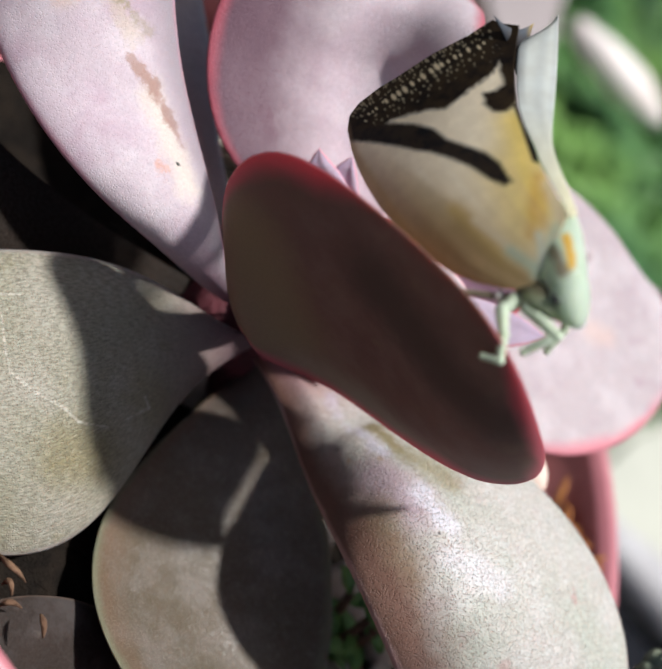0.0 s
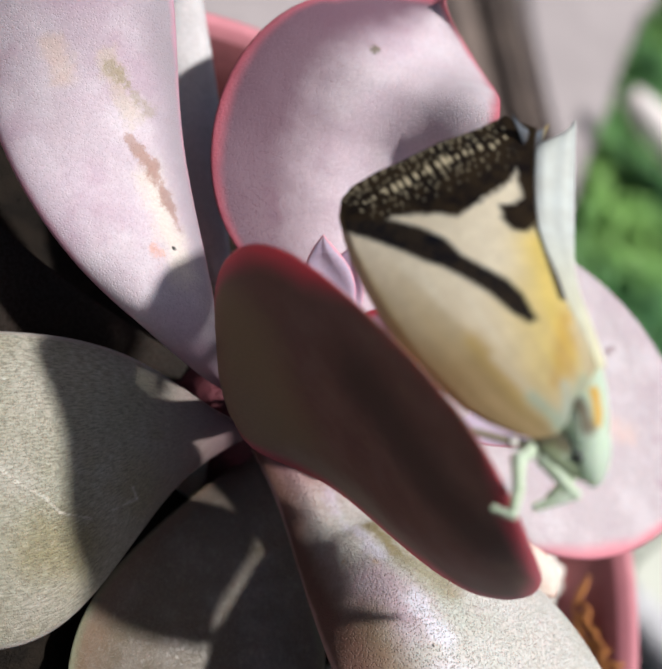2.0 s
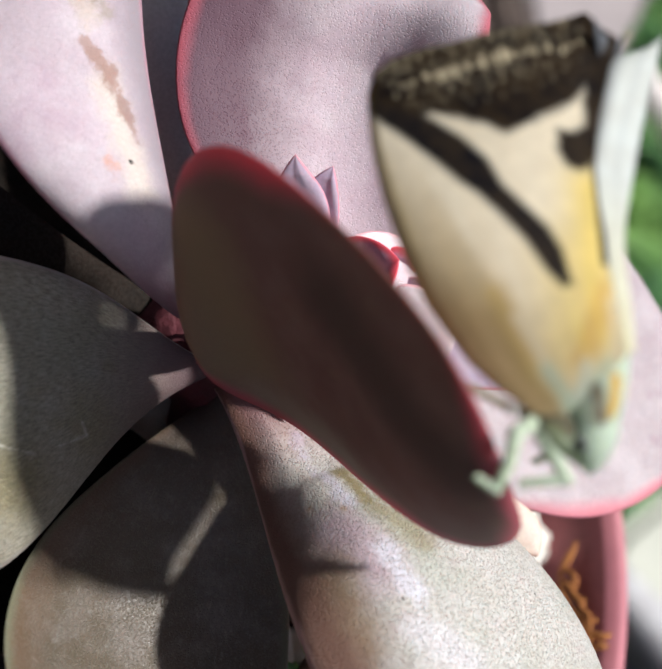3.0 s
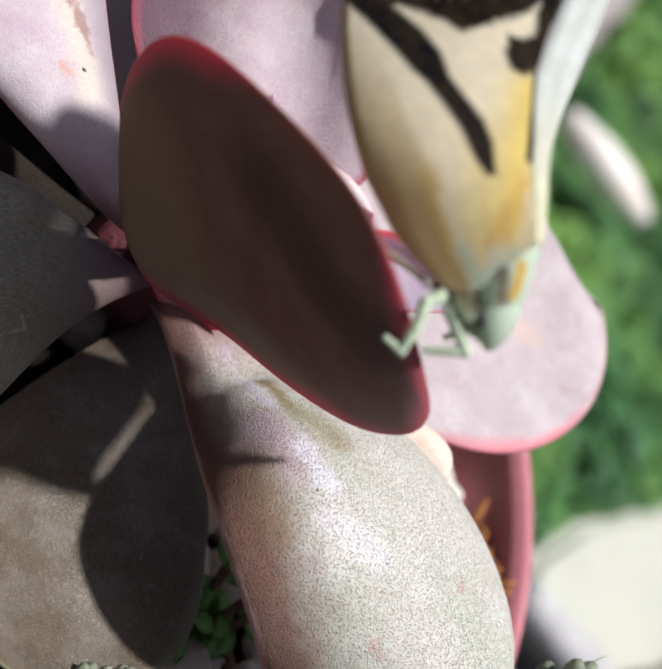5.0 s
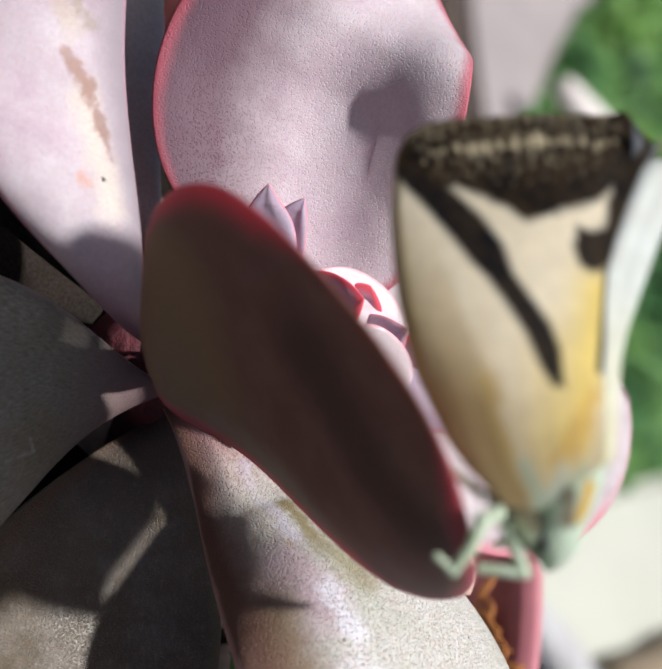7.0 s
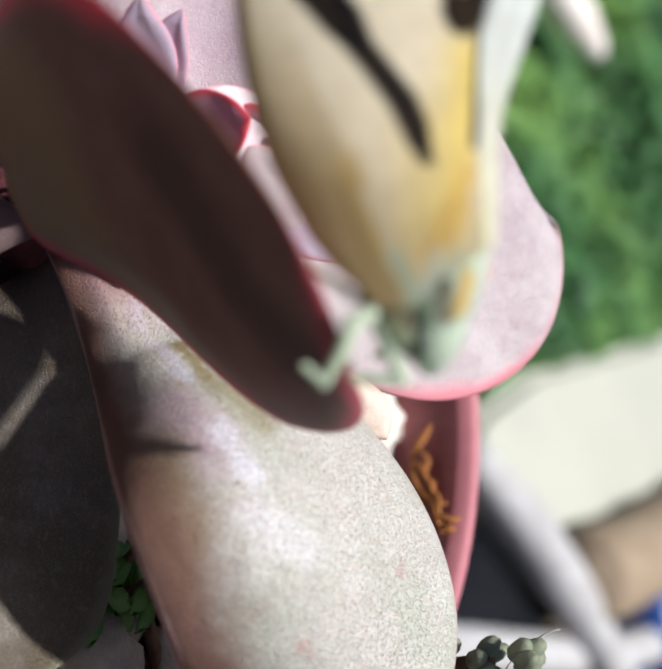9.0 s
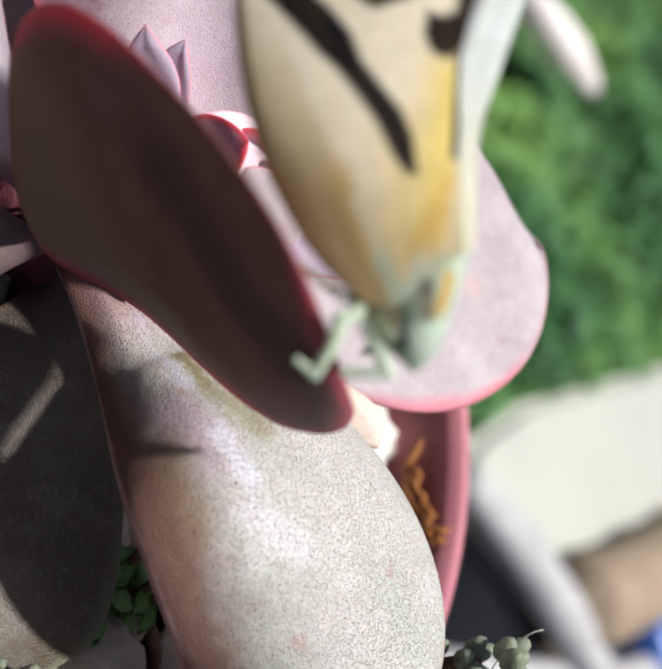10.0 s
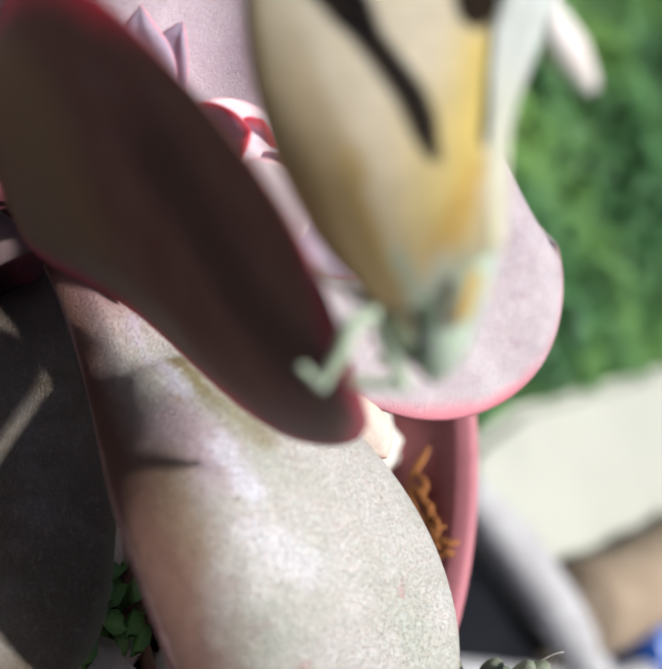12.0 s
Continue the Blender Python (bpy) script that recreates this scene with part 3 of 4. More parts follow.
# pale pebbles on the soil
rng = random.Random(11)
spots = []
while len(spots) < 34:
    a, r = rng.uniform(0, 6.283), 0.029 * math.sqrt(rng.random())
    s = rng.uniform(0.0018, 0.0042)
    x, y = r * math.cos(a), r * math.sin(a)
    if all((x - u) ** 2 + (y - v) ** 2 > (s + w) ** 2 * 0.8 for u, v, w in spots) and x > -0.004 - 0.3 * y:
        spots.append((x, y, s))
for k, (x, y, s) in enumerate(spots):
    a = rng.uniform(0, 3)
    ax = (Vector((math.cos(a), math.sin(a), 0)), Vector((-math.sin(a), math.cos(a), 0)), Vector((0, 0, 1)))
    tagged(part("pebble", blob((x, y, SOIL_Z + s * 0.35), (s * 1.2, s * 0.9, s * 0.62), ax, 0.35, k, 14, 9), STONE), "pale cream pebble lying on the potting soil", "pebble", "pebbles on the soil")

# paler stones heaped at the wall
for k, (x, y, s) in enumerate(((0.0324, -0.0002, 0.0030), (0.0332, -0.0011, 0.0026), (-0.0129, 0.0315, 0.0045), (-0.0119, 0.0306, 0.0036), (0.0070, -0.0248, 0.0036), (0.0035, -0.0259, 0.003), (0.0382, 0.0015, 0.0048))):
    r0 = math.hypot(x, y)
    f = min(1.0, 0.0305 * GROW / r0)
    tagged(part("pebble", blob((x * f, y * f, SOIL_Z + s * 0.55), (s * 1.1, s, s * 0.8), None, 0.3, k + 50, 18, 12), WHITE_STONE if x > 0.03 else STONE), "large pale pebble lying against the pot wall", "pebble", "pebbles on the soil")

# rusty dry roots tangled against the far inner wall
for pts in ([(36.10, 0.61, 81.88), (36.02, -0.81, 81.27), (35.88, -1.33, 80.25), (35.80, -2.54, 79.99)], [(35.81, -2.55, 80.08), (35.90, -3.52, 81.71), (35.66, -5.19, 81.29), (35.85, -5.01, 82.66)],
            [(35.79, -3.50, 80.69), (35.87, -4.76, 82.45), (35.49, -6.76, 82.04), (35.78, -5.96, 83.37), (35.23, -8.63, 83.40)], [(35.22, -8.42, 82.86), (35.54, -8.13, 83.86), (35.63, -9.10, 84.48), (36.15, -8.39, 84.91)],
            [(35.18, -9.26, 83.67), (35.45, -9.62, 84.38), (35.75, -9.51, 84.83)], [(35.9, -1.6, 80.6), (36.3, -2.9, 82.4), (35.9, -4.3, 81.2), (36.1, -3.2, 80.0)], [(35.7, -4.0, 81.0), (36.2, -5.6, 83.2), (35.7, -7.4, 82.0), (36.0, -6.2, 80.9)], [(35.6, -3.0, 80.2), (35.2, -5.4, 80.6), (35.5, -7.6, 82.4), (35.9, -7.0, 83.8)], [(35.65, -5.71, 81.92), (35.53, -7.12, 82.94), (35.20, -8.56, 82.97), (35.14, -9.89, 83.93)]):
    path = [(x * 1.012 * MM, y * 1.012 * MM, z * MM) for x, y, z in pts]
    stick("dry_root", path, [0.00020, 0.00042, 0.00036, 0.00018], ROOT, "thin rusty orange dry root against the pot wall", "root", 7, 0.3)

for pts in ([(-23.88, -20.08, 79.00), (-24.36, -21.40, 81.00), (-23.24, -21.32, 80.50), (-21.83, -21.50, 79.00)], [(-23.22, -21.80, 78.50), (-23.66, -21.68, 80.50), (-23.00, -22.70, 79.50)], [(-23.21, -23.19, 78.50), (-23.35, -23.02, 80.00), (-21.67, -23.04, 78.50)], [(-21.11, -23.70, 80.00), (-21.25, -24.50, 81.00), (-20.80, -25.15, 80.00)]):
    stick("dry_curl", [(x * MM, y * MM, z * MM) for x, y, z in pts], [0.00008, 0.00022, 0.00018, 0.00006], TWIG, "curled rusty dry scrap lying on the soil", "dry scrap", 8, 0.5)

# ---- the succulent ----
plant = thing("succulent", "rosette succulent with fleshy lilac and grey leaves edged in red", "succulent")
stem_pts = spline([(-1, -2, 73), (-2.6, 1.2, 80.2), (-7.8, 1.0, 84.0), (-6.6, 2.8, 86.7), (-4.3, 4.5, 90.4)], 20) * MM
part("stem", tube([tuple(p) for p in stem_pts], [0.0034] * 12 + [0.0032] * 4 + [0.0030, 0.0026, 0.0020, 0.0012], 14), STEM, plant, "short reddish brown stem")
part("crown", blob((-0.0066, 0.0030, 0.0815), (0.0050, 0.0046, 0.0044), None, 0.15, 5, 28, 18), STEM, plant, "dark maroon crown where the leaves join")
LEAF_LABEL = {
    "front": "shaded mauve brown leaf with a red edge", "lilac": "broad lilac pink leaf with a red edge", "upleft": "long lilac leaf with a brown scar",
    "olive": "olive grey leaf with a scratched skin", "pale": "pale grey green leaf flushed with pink", "brown": "broad brown grey leaf half in shade",
    "greyleaf": "grey mauve leaf", "dry": "dry brown old leaf", "peach": "small peach coloured leaf", "lilactop": "broad red-edged lilac leaf, left side painted in shade", "heartpale": "small glossy pale young leaf", "gap_shade": "added black leaf filling a shaded gap", "heart": "small young lilac leaf with a red tip", "heartred": "small young red leaf"}


def leaf(kind, a, b, front, back, cup, ridge=None, bare=()):
    """One leaf of the rosette; bare lists stretches of a margin (side, from, to, amount) where the red edge fades."""
    me = leaf_mesh("leaf", a, b, front, back, cup, ridge, bare)
    me.materials.append(MATS[kind])
    ob = new("leaf", me)
    ob.parent = plant
    ob["label"] = LEAF_LABEL[kind]
    return ob


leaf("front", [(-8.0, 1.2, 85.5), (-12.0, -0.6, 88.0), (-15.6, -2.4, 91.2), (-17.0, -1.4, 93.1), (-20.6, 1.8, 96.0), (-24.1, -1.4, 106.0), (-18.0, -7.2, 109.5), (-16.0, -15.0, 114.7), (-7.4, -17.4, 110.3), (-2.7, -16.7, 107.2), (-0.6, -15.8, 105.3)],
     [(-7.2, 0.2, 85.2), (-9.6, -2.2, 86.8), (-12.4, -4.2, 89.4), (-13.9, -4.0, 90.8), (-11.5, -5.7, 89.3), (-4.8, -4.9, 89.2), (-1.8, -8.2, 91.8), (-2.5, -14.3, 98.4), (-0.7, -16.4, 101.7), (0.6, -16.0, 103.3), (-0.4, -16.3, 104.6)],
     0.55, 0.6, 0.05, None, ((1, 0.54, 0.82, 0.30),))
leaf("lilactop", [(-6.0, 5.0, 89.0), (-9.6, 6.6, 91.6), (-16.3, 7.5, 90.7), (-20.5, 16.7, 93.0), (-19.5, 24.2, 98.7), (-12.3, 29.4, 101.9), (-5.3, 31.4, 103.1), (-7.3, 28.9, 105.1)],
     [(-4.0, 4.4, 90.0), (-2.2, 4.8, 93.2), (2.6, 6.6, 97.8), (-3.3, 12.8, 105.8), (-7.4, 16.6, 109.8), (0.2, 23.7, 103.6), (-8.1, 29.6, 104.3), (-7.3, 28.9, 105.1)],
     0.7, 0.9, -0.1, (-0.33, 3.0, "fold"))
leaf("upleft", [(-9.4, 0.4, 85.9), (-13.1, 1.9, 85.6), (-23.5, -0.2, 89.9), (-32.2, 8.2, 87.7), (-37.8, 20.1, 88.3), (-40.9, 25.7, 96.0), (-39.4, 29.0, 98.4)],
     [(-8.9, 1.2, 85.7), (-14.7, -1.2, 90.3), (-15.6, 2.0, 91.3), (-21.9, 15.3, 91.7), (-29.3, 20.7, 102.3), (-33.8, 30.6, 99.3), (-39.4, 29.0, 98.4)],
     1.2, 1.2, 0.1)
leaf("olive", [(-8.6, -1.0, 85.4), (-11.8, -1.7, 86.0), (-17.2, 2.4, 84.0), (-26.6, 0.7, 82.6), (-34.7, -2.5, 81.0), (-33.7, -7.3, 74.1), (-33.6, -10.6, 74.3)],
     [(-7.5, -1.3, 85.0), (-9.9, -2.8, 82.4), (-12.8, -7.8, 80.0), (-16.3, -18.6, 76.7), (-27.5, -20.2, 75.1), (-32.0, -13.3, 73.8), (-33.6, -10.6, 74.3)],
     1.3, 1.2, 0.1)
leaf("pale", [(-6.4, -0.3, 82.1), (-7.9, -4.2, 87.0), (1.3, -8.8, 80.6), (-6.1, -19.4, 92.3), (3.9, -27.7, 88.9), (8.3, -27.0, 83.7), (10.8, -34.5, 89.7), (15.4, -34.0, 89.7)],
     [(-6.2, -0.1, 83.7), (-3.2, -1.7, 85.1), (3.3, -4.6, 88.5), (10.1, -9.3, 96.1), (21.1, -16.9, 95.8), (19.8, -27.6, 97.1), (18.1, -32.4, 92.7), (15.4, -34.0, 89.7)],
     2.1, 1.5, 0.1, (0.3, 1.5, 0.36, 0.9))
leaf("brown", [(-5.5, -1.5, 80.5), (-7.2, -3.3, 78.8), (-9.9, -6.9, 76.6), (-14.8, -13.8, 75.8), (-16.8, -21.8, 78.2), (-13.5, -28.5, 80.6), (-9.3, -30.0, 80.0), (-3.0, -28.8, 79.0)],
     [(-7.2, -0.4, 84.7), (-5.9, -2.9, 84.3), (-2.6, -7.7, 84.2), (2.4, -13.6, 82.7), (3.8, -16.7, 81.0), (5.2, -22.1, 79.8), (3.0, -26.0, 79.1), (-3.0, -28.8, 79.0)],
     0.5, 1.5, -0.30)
leaf("lilac", [(0.7, 8.6, 91.8), (1.6, 10.7, 92.5), (4.0, 13.9, 95.9), (9.0, 18.7, 97.6), (16.4, 19.3, 98.5), (22.5, 14.8, 100.2), (26.6, 12.2, 99.2), (27.9, 10.5, 100.5)],
     [(2.5, 4.6, 90.2), (3.6, 1.6, 89.7), (8.5, -2.1, 87.8), (16.2, -6.9, 92.8), (25.0, -4.6, 95.5), (30.7, 2.3, 99.3), (29.9, 9.7, 100.1), (27.9, 10.5, 100.5)],
     0.8, 1.0, -0.1, None, ((1, 0.0, 1.2, 0.16), (-1, 0.0, 0.45, 0.10), (-1, 0.66, 1.2, 0.09)))
leaf("greyleaf", [(-10.5, 5.8, 85.4), (-11.9, 8.3, 85.4), (-15.1, 13.2, 85.2), (-19.3, 20.7, 85.8), (-22.4, 28.7, 87.9), (-23.0, 33.7, 90.4), (-22.8, 36.2, 92.1)],
     [(-9.8, 6.8, 85.6), (-10.8, 9.4, 85.8), (-13.1, 14.3, 86.5), (-14.9, 22.3, 88.0), (-19.0, 29.2, 90.0), (-21.5, 33.9, 91.4), (-22.8, 36.2, 92.1)],
     0.9, 0.9, 0.1)
leaf("peach", [(4.6, -4.3, 87.4), (5.9, -5.1, 87.9), (8.4, -7.0, 88.9), (12.2, -9.3, 90.5), (15.2, -9.8, 92.2), (16.0, -9.7, 93.5)],
     [(4.8, -3.7, 88.0), (6.2, -4.0, 89.0), (9.0, -5.0, 90.8), (13.6, -5.8, 93.9), (16.9, -7.3, 94.0), (16.0, -9.7, 93.5)],
     0.6, 0.6, 0.05)
leaf("gap_shade", [(-7.2, 4.6, 81.1), (-10.3, 5.0, 81.0), (-16.0, 6.1, 80.5), (-25.5, 7.5, 81.2), (-33.3, 10.4, 82.2), (-39.7, 14.6, 83.1), (-39.7, 10.8, 81.5)],
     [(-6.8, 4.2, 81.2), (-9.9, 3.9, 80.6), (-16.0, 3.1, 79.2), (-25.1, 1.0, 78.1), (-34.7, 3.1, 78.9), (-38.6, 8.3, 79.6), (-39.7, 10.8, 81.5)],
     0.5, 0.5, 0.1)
leaf("heart", [(-6.5, 5.0, 93.3), (-8.5, 5.8, 92.5), (-10.9, 7.2, 93.3), (-11.5, 8.2, 95.0), (-11.7, 8.7, 96.8)],
     [(-6.3, 5.3, 93.8), (-6.6, 6.5, 95.1), (-8.5, 7.9, 96.5), (-10.2, 8.2, 96.5), (-11.7, 8.7, 96.8)],
     0.35, 0.4, -0.15)
leaf("heart", [(-5.7, 5.4, 92.8), (-7.2, 6.5, 92.8), (-9.0, 7.9, 94.3), (-9.6, 8.6, 95.8), (-9.0, 8.9, 97.5)],
     [(-5.4, 5.5, 93.2), (-5.6, 6.6, 94.6), (-7.1, 7.6, 96.2), (-8.2, 8.2, 97.1), (-9.0, 8.9, 97.5)],
     0.35, 0.4, -0.15)
leaf("heartpale", [(2.3, 2.6, 96.6), (1.6, 1.8, 95.9), (-0.7, 1.1, 95.0), (-4.4, 2.4, 95.3), (-6.0, 4.0, 96.2), (-6.2, 5.1, 96.9)],
     [(2.3, 2.6, 96.6), (2.4, 3.7, 97.4), (0.9, 5.5, 98.4), (-3.0, 6.2, 98.2), (-5.3, 5.8, 97.6), (-6.2, 5.1, 96.9)],
     0.35, 0.4, -0.1)
leaf("heartred", [(-4.7, 1.0, 92.5), (-6.8, 3.3, 93.4), (-7.2, 5.2, 96.0), (-6.0, 4.4, 98.4), (-5.2, 3.3, 99.2), (-4.7, 2.7, 99.5)],
     [(-4.1, 0.6, 92.8), (-3.6, 0.6, 95.0), (-3.6, 1.1, 97.1), (-4.1, 1.7, 98.6), (-4.5, 2.2, 99.2), (-4.7, 2.7, 99.5)],
     0.35, 0.4, -0.2)
leaf("heartpale", [(1.9, -0.9, 97.6), (1.4, -1.2, 96.8), (-0.3, -1.0, 96.1), (-2.8, -0.0, 97.0), (-4.0, 0.8, 98.1), (-4.2, 1.2, 98.9)],
     [(1.9, -0.9, 97.6), (1.8, -0.5, 98.4), (0.8, 0.3, 99.7), (-1.9, 1.2, 100.1), (-3.6, 1.4, 99.7), (-4.2, 1.2, 98.9)],
     0.35, 0.4, -0.1)
leaf("heart", [(-1.2, 2.1, 92.4), (-0.2, 2.9, 93.4), (2.0, 3.1, 95.8), (5.0, 1.2, 99.0), (6.7, -0.9, 100.9), (7.3, -2.2, 101.5)],
     [(-1.2, 2.1, 92.4), (-0.7, 0.7, 92.9), (1.0, -1.5, 94.7), (4.1, -2.9, 98.0), (6.3, -2.7, 100.5), (7.3, -2.2, 101.5)],
     0.35, 0.4, -0.1)
leaf("heartred", [(1.9, 3.8, 91.5), (1.7, 4.4, 92.7), (2.2, 5.1, 95.5), (4.7, 4.6, 98.8), (7.0, 3.5, 100.1), (8.1, 2.5, 99.7)],
     [(1.9, 3.8, 91.5), (3.0, 2.9, 91.3), (5.4, 1.7, 92.3), (7.8, 1.3, 95.8), (8.5, 1.8, 98.5), (8.1, 2.5, 99.7)],
     0.35, 0.4, -0.1)
leaf("heart", [(-0.6, 2.3, 93.1), (-0.9, 3.0, 93.6), (-1.6, 4.4, 94.9), (-1.3, 4.2, 97.7), (-0.7, 3.1, 99.1), (-0.4, 2.5, 99.7)],
     [(-0.6, 2.3, 93.1), (-0.3, 1.8, 93.8), (0.4, 0.8, 95.2), (0.7, 0.4, 97.9), (-0.0, 1.8, 99.4), (-0.4, 2.5, 99.7)],
     0.35, 0.4, -0.1)
leaf("heartred", [(-0.5, 3.6, 93.0), (-1.3, 3.8, 93.2), (-3.1, 4.3, 93.7), (-4.7, 5.1, 95.9), (-3.5, 5.2, 97.8), (-2.8, 5.1, 98.3)],
     [(-0.5, 3.6, 93.0), (0.0, 3.6, 93.6), (1.3, 3.6, 95.4), (-0.2, 4.4, 97.7), (-2.0, 4.9, 98.2), (-2.8, 5.1, 98.3)],
     0.35, 0.4, -0.1)
leaf("heartred", [(-10.1, -0.7, 87.3), (-11.1, -0.5, 89.3), (-14.0, 0.5, 92.5), (-10.9, -2.0, 100.6), (-7.0, -3.5, 97.7), (-5.6, -3.9, 95.8)],
     [(-10.1, -0.7, 87.3), (-8.7, -1.1, 85.5), (-4.8, -2.6, 82.7), (-1.7, -5.1, 90.7), (-4.7, -4.1, 93.8), (-5.6, -3.9, 95.8)],
     0.35, 0.4, -0.1)
leaf("dry", [(-8.6, -23.1, 73.9), (-10.0, -21.7, 74.6), (-13.9, -20.4, 75.6), (-19.9, -21.1, 76.5), (-23.9, -22.6, 76.8), (-24.8, -24.5, 76.4)],
     [(-8.6, -23.1, 73.9), (-9.8, -24.8, 73.6), (-13.6, -26.8, 73.7), (-19.6, -27.1, 74.7), (-23.6, -26.2, 75.7), (-24.8, -24.5, 76.4)],
     0.4, 0.4, 0.1)


# ---- weeds and sedum in the pot ----
def small_leaf(base, way, up, length, width, bm=None):
    bm = bm or bmesh.new()
    side = way.cross(up).normalized()
    rows = []
    for s, wd in ((0, 0.15), (0.25, 0.75), (0.5, 1.0), (0.75, 0.7), (0.93, 0.25), (1.0, 0.02)):
        c = base + way * length * s - up * length * 0.35 * s * s
        rows.append([bm.verts.new(c + side * width * wd * v + up * (abs(v) * width * 0.25 + o)) for v, o in ((-1, 0), (0, 0), (1, 0), (0, -width * 0.14))])
    for p, q in zip(rows, rows[1:]):
        for k in range(4):
            bm.faces.new((p[k], q[k], q[(k + 1) % 4], p[(k + 1) % 4]))
    bm.faces.new(rows[0][::-1])
    bm.faces.new(rows[-1])
    return bm


def weed(x, y, seed, height, turn):
    rng = random.Random(seed)
    plant_w = thing("weed", "small green weed sprouting from the soil", "weed", "weeds in the pot")
    top = Vector((x + 0.001 * turn, y + 0.0015, SOIL_Z + height))
    path = spline([(x, y, SOIL_Z - 0.001), (x + 0.0006, y, SOIL_Z + height * 0.5), tuple(top)], 8)
    part("stalk", tube([tuple(p) for p in path], [0.0004] * 8, 7), TWIG, plant_w)
    for k in range(6):
        a = k * 2.1 + rng.uniform(-0.4, 0.4)
        p = Vector(path[3 + (k % 5)])
        way = Vector((math.cos(a), math.sin(a), rng.uniform(0.1, 0.7))).normalized()
        part("leaf", small_leaf(p, way, Vector((0, 0, 1)), rng.uniform(0.0020, 0.0036), rng.uniform(0.0006, 0.0011)), WEED, plant_w)


weed(0.0073, -0.0186, 3, 0.007, -1)
weed(0.0092, -0.0206, 4, 0.006, 1)
weed(0.0055, -0.0220, 5, 0.006, -1)
weed(0.0084, -0.0199, 8, 0.006, 1)


def sedum(x, y, z, seed, count=26, size=0.0011, lean=(0, 0)):
    rng = random.Random(seed)
    s = thing("sedum", "grey green sedum sprig with beady leaves", "sedum", "sedum sprigs in the pot")
    top = Vector((x + lean[0], y + lean[1], z))
    path = spline([(x, y, SOIL_Z - 0.001), (x, y, (SOIL_Z + z) / 2), tuple(top)], 10)
    part("stalk", tube([tuple(p) for p in path], [0.0006] * 10, 7), TWIG, s)
    for k in range(count):
        a = k * 2.4
        f = k / count
        c = Vector(path[min(9, 5 + int(f * 5))]) + Vector((math.cos(a), math.sin(a), 0)) * 0.0019 * (1 - f * 0.7) + Vector((0, 0, 0.0032 * f))
        way = Vector((math.cos(a), math.sin(a), 0.5 + 1.5 * f)).normalized()
        sd = way.cross(Vector((0, 0, 1))).normalized()
        part("leaf", blob(c, (size * 0.62, size * 0.62, size * rng.uniform(0.95, 1.25)), (sd, way.cross(sd), way), 0.1, k, 9, 6), SEDUM, s)


# a pale hair and a dry stalk beside the sprigs
stick("thread", [(0.02624, -0.02386, 0.09587), (0.02568, -0.02257, 0.09752), (0.02620, -0.02213, 0.09843), (0.02576, -0.02159, 0.09966), (0.02629, -0.02146, 0.10036)], [0.00006, 0.00007, 0.00004], THREAD, "fine pale hair curling beside the sedum", "thread", 6)
stick("dry_stalk", [(0.01520, -0.02455, 0.07367), (0.01354, -0.02273, 0.07449), (0.01187, -0.02066, 0.07548), (0.01059, -0.01901, 0.07526), (0.00932, -0.01793, 0.07464)], [0.0006, 0.0005, 0.0005, 0.0003], TWIG, "thin dry brown stalk standing in the soil", "stalk", 8, 0.3)
sedum(*(0.02406, -0.02360, 0.09629), 2)
sedum(-0.0030, -0.0291, 0.0800, 6, 20, 0.0009)
sedum(-0.0021, -0.0285, 0.0790, 7, 16, 0.0009)

# ---- the planthopper ----
HOPPER_AT = (-0.0129, -0.0015, 0.1125)
hopper = thing("planthopper", "cream and yellow planthopper with black wing bands on a leaf", "insect", at=HOPPER_AT)


def loc(x, y, z):
    """From the insect's own measures (millimetres: across, down, away) to its space."""
    return (ACROSS * x + DOWN * y + AWAY * z) * MM


def wing_plane(x, y):
    return -1.22 - 0.471 * x - 0.647 * y + 0.5 * np.log1p(np.exp((y - 4.2) * 1.3)) / 1.3


APEX = [(-7.88, -2.35), (-7.72, -3.42), (-7.06, -4.2), (-5.7, -5.05), (-4.34, -5.66), (-2.08, -6.82), (0.16, -7.63), (1.26, -8.2), (1.70, -8.45), (2.37, -7.94), (3.24, -7.55)]
RIDGE = [(3.24, -7.55), (2.9, -6.13), (2.62, -4.52), (2.47, -2.95), (2.42, -1.64), (2.60, -0.38), (2.98, 1.23), (3.2, 2.43), (3.56, 3.57), (4.0, 4.8), (4.31, 5.9)]
COSTA = [(-7.88, -2.35), (-7.65, -0.88), (-7.32, 0.43), (-6.77, 1.9), (-5.99, 3.51), (-5.14, 4.84), (-4.2, 6.13), (-3.1, 7.15), (-2.03, 8.14), (-0.80, 8.85), (0.60, 9.40)]
ROOTLINE = [(0.60, 9.40), (1.5, 9.60), (2.4, 9.25), (2.95, 8.5), (3.5, 7.4), (4.31, 5.9)]
BAND = [(-8.2, -2.24), (-8.2, -3.6), (-7.3, -4.6), (-5.7, -5.5), (-2.08, -7.3), (0.16, -8.2), (1.66, -8.9), (2.5, -8.5), (3.6, -7.7), (3.2, -6.13), (2.9, -4.52), (2.8, -2.95), (2.6, -2.07), (1.84, -1.40), (1.10, -1.5), (0.62, -2.15), (0.70, -2.85), (1.30, -2.95), (1.94, -3.35), (1.83, -4.21), (1.83, -5.11), (1.51, -4.63), (0.97, -4.01), (0.22, -3.59), (-0.64, -3.04), (-1.72, -2.29), (-2.84, -2.46), (-3.96, -2.44), (-5.09, -2.32), (-5.53, -2.04)]
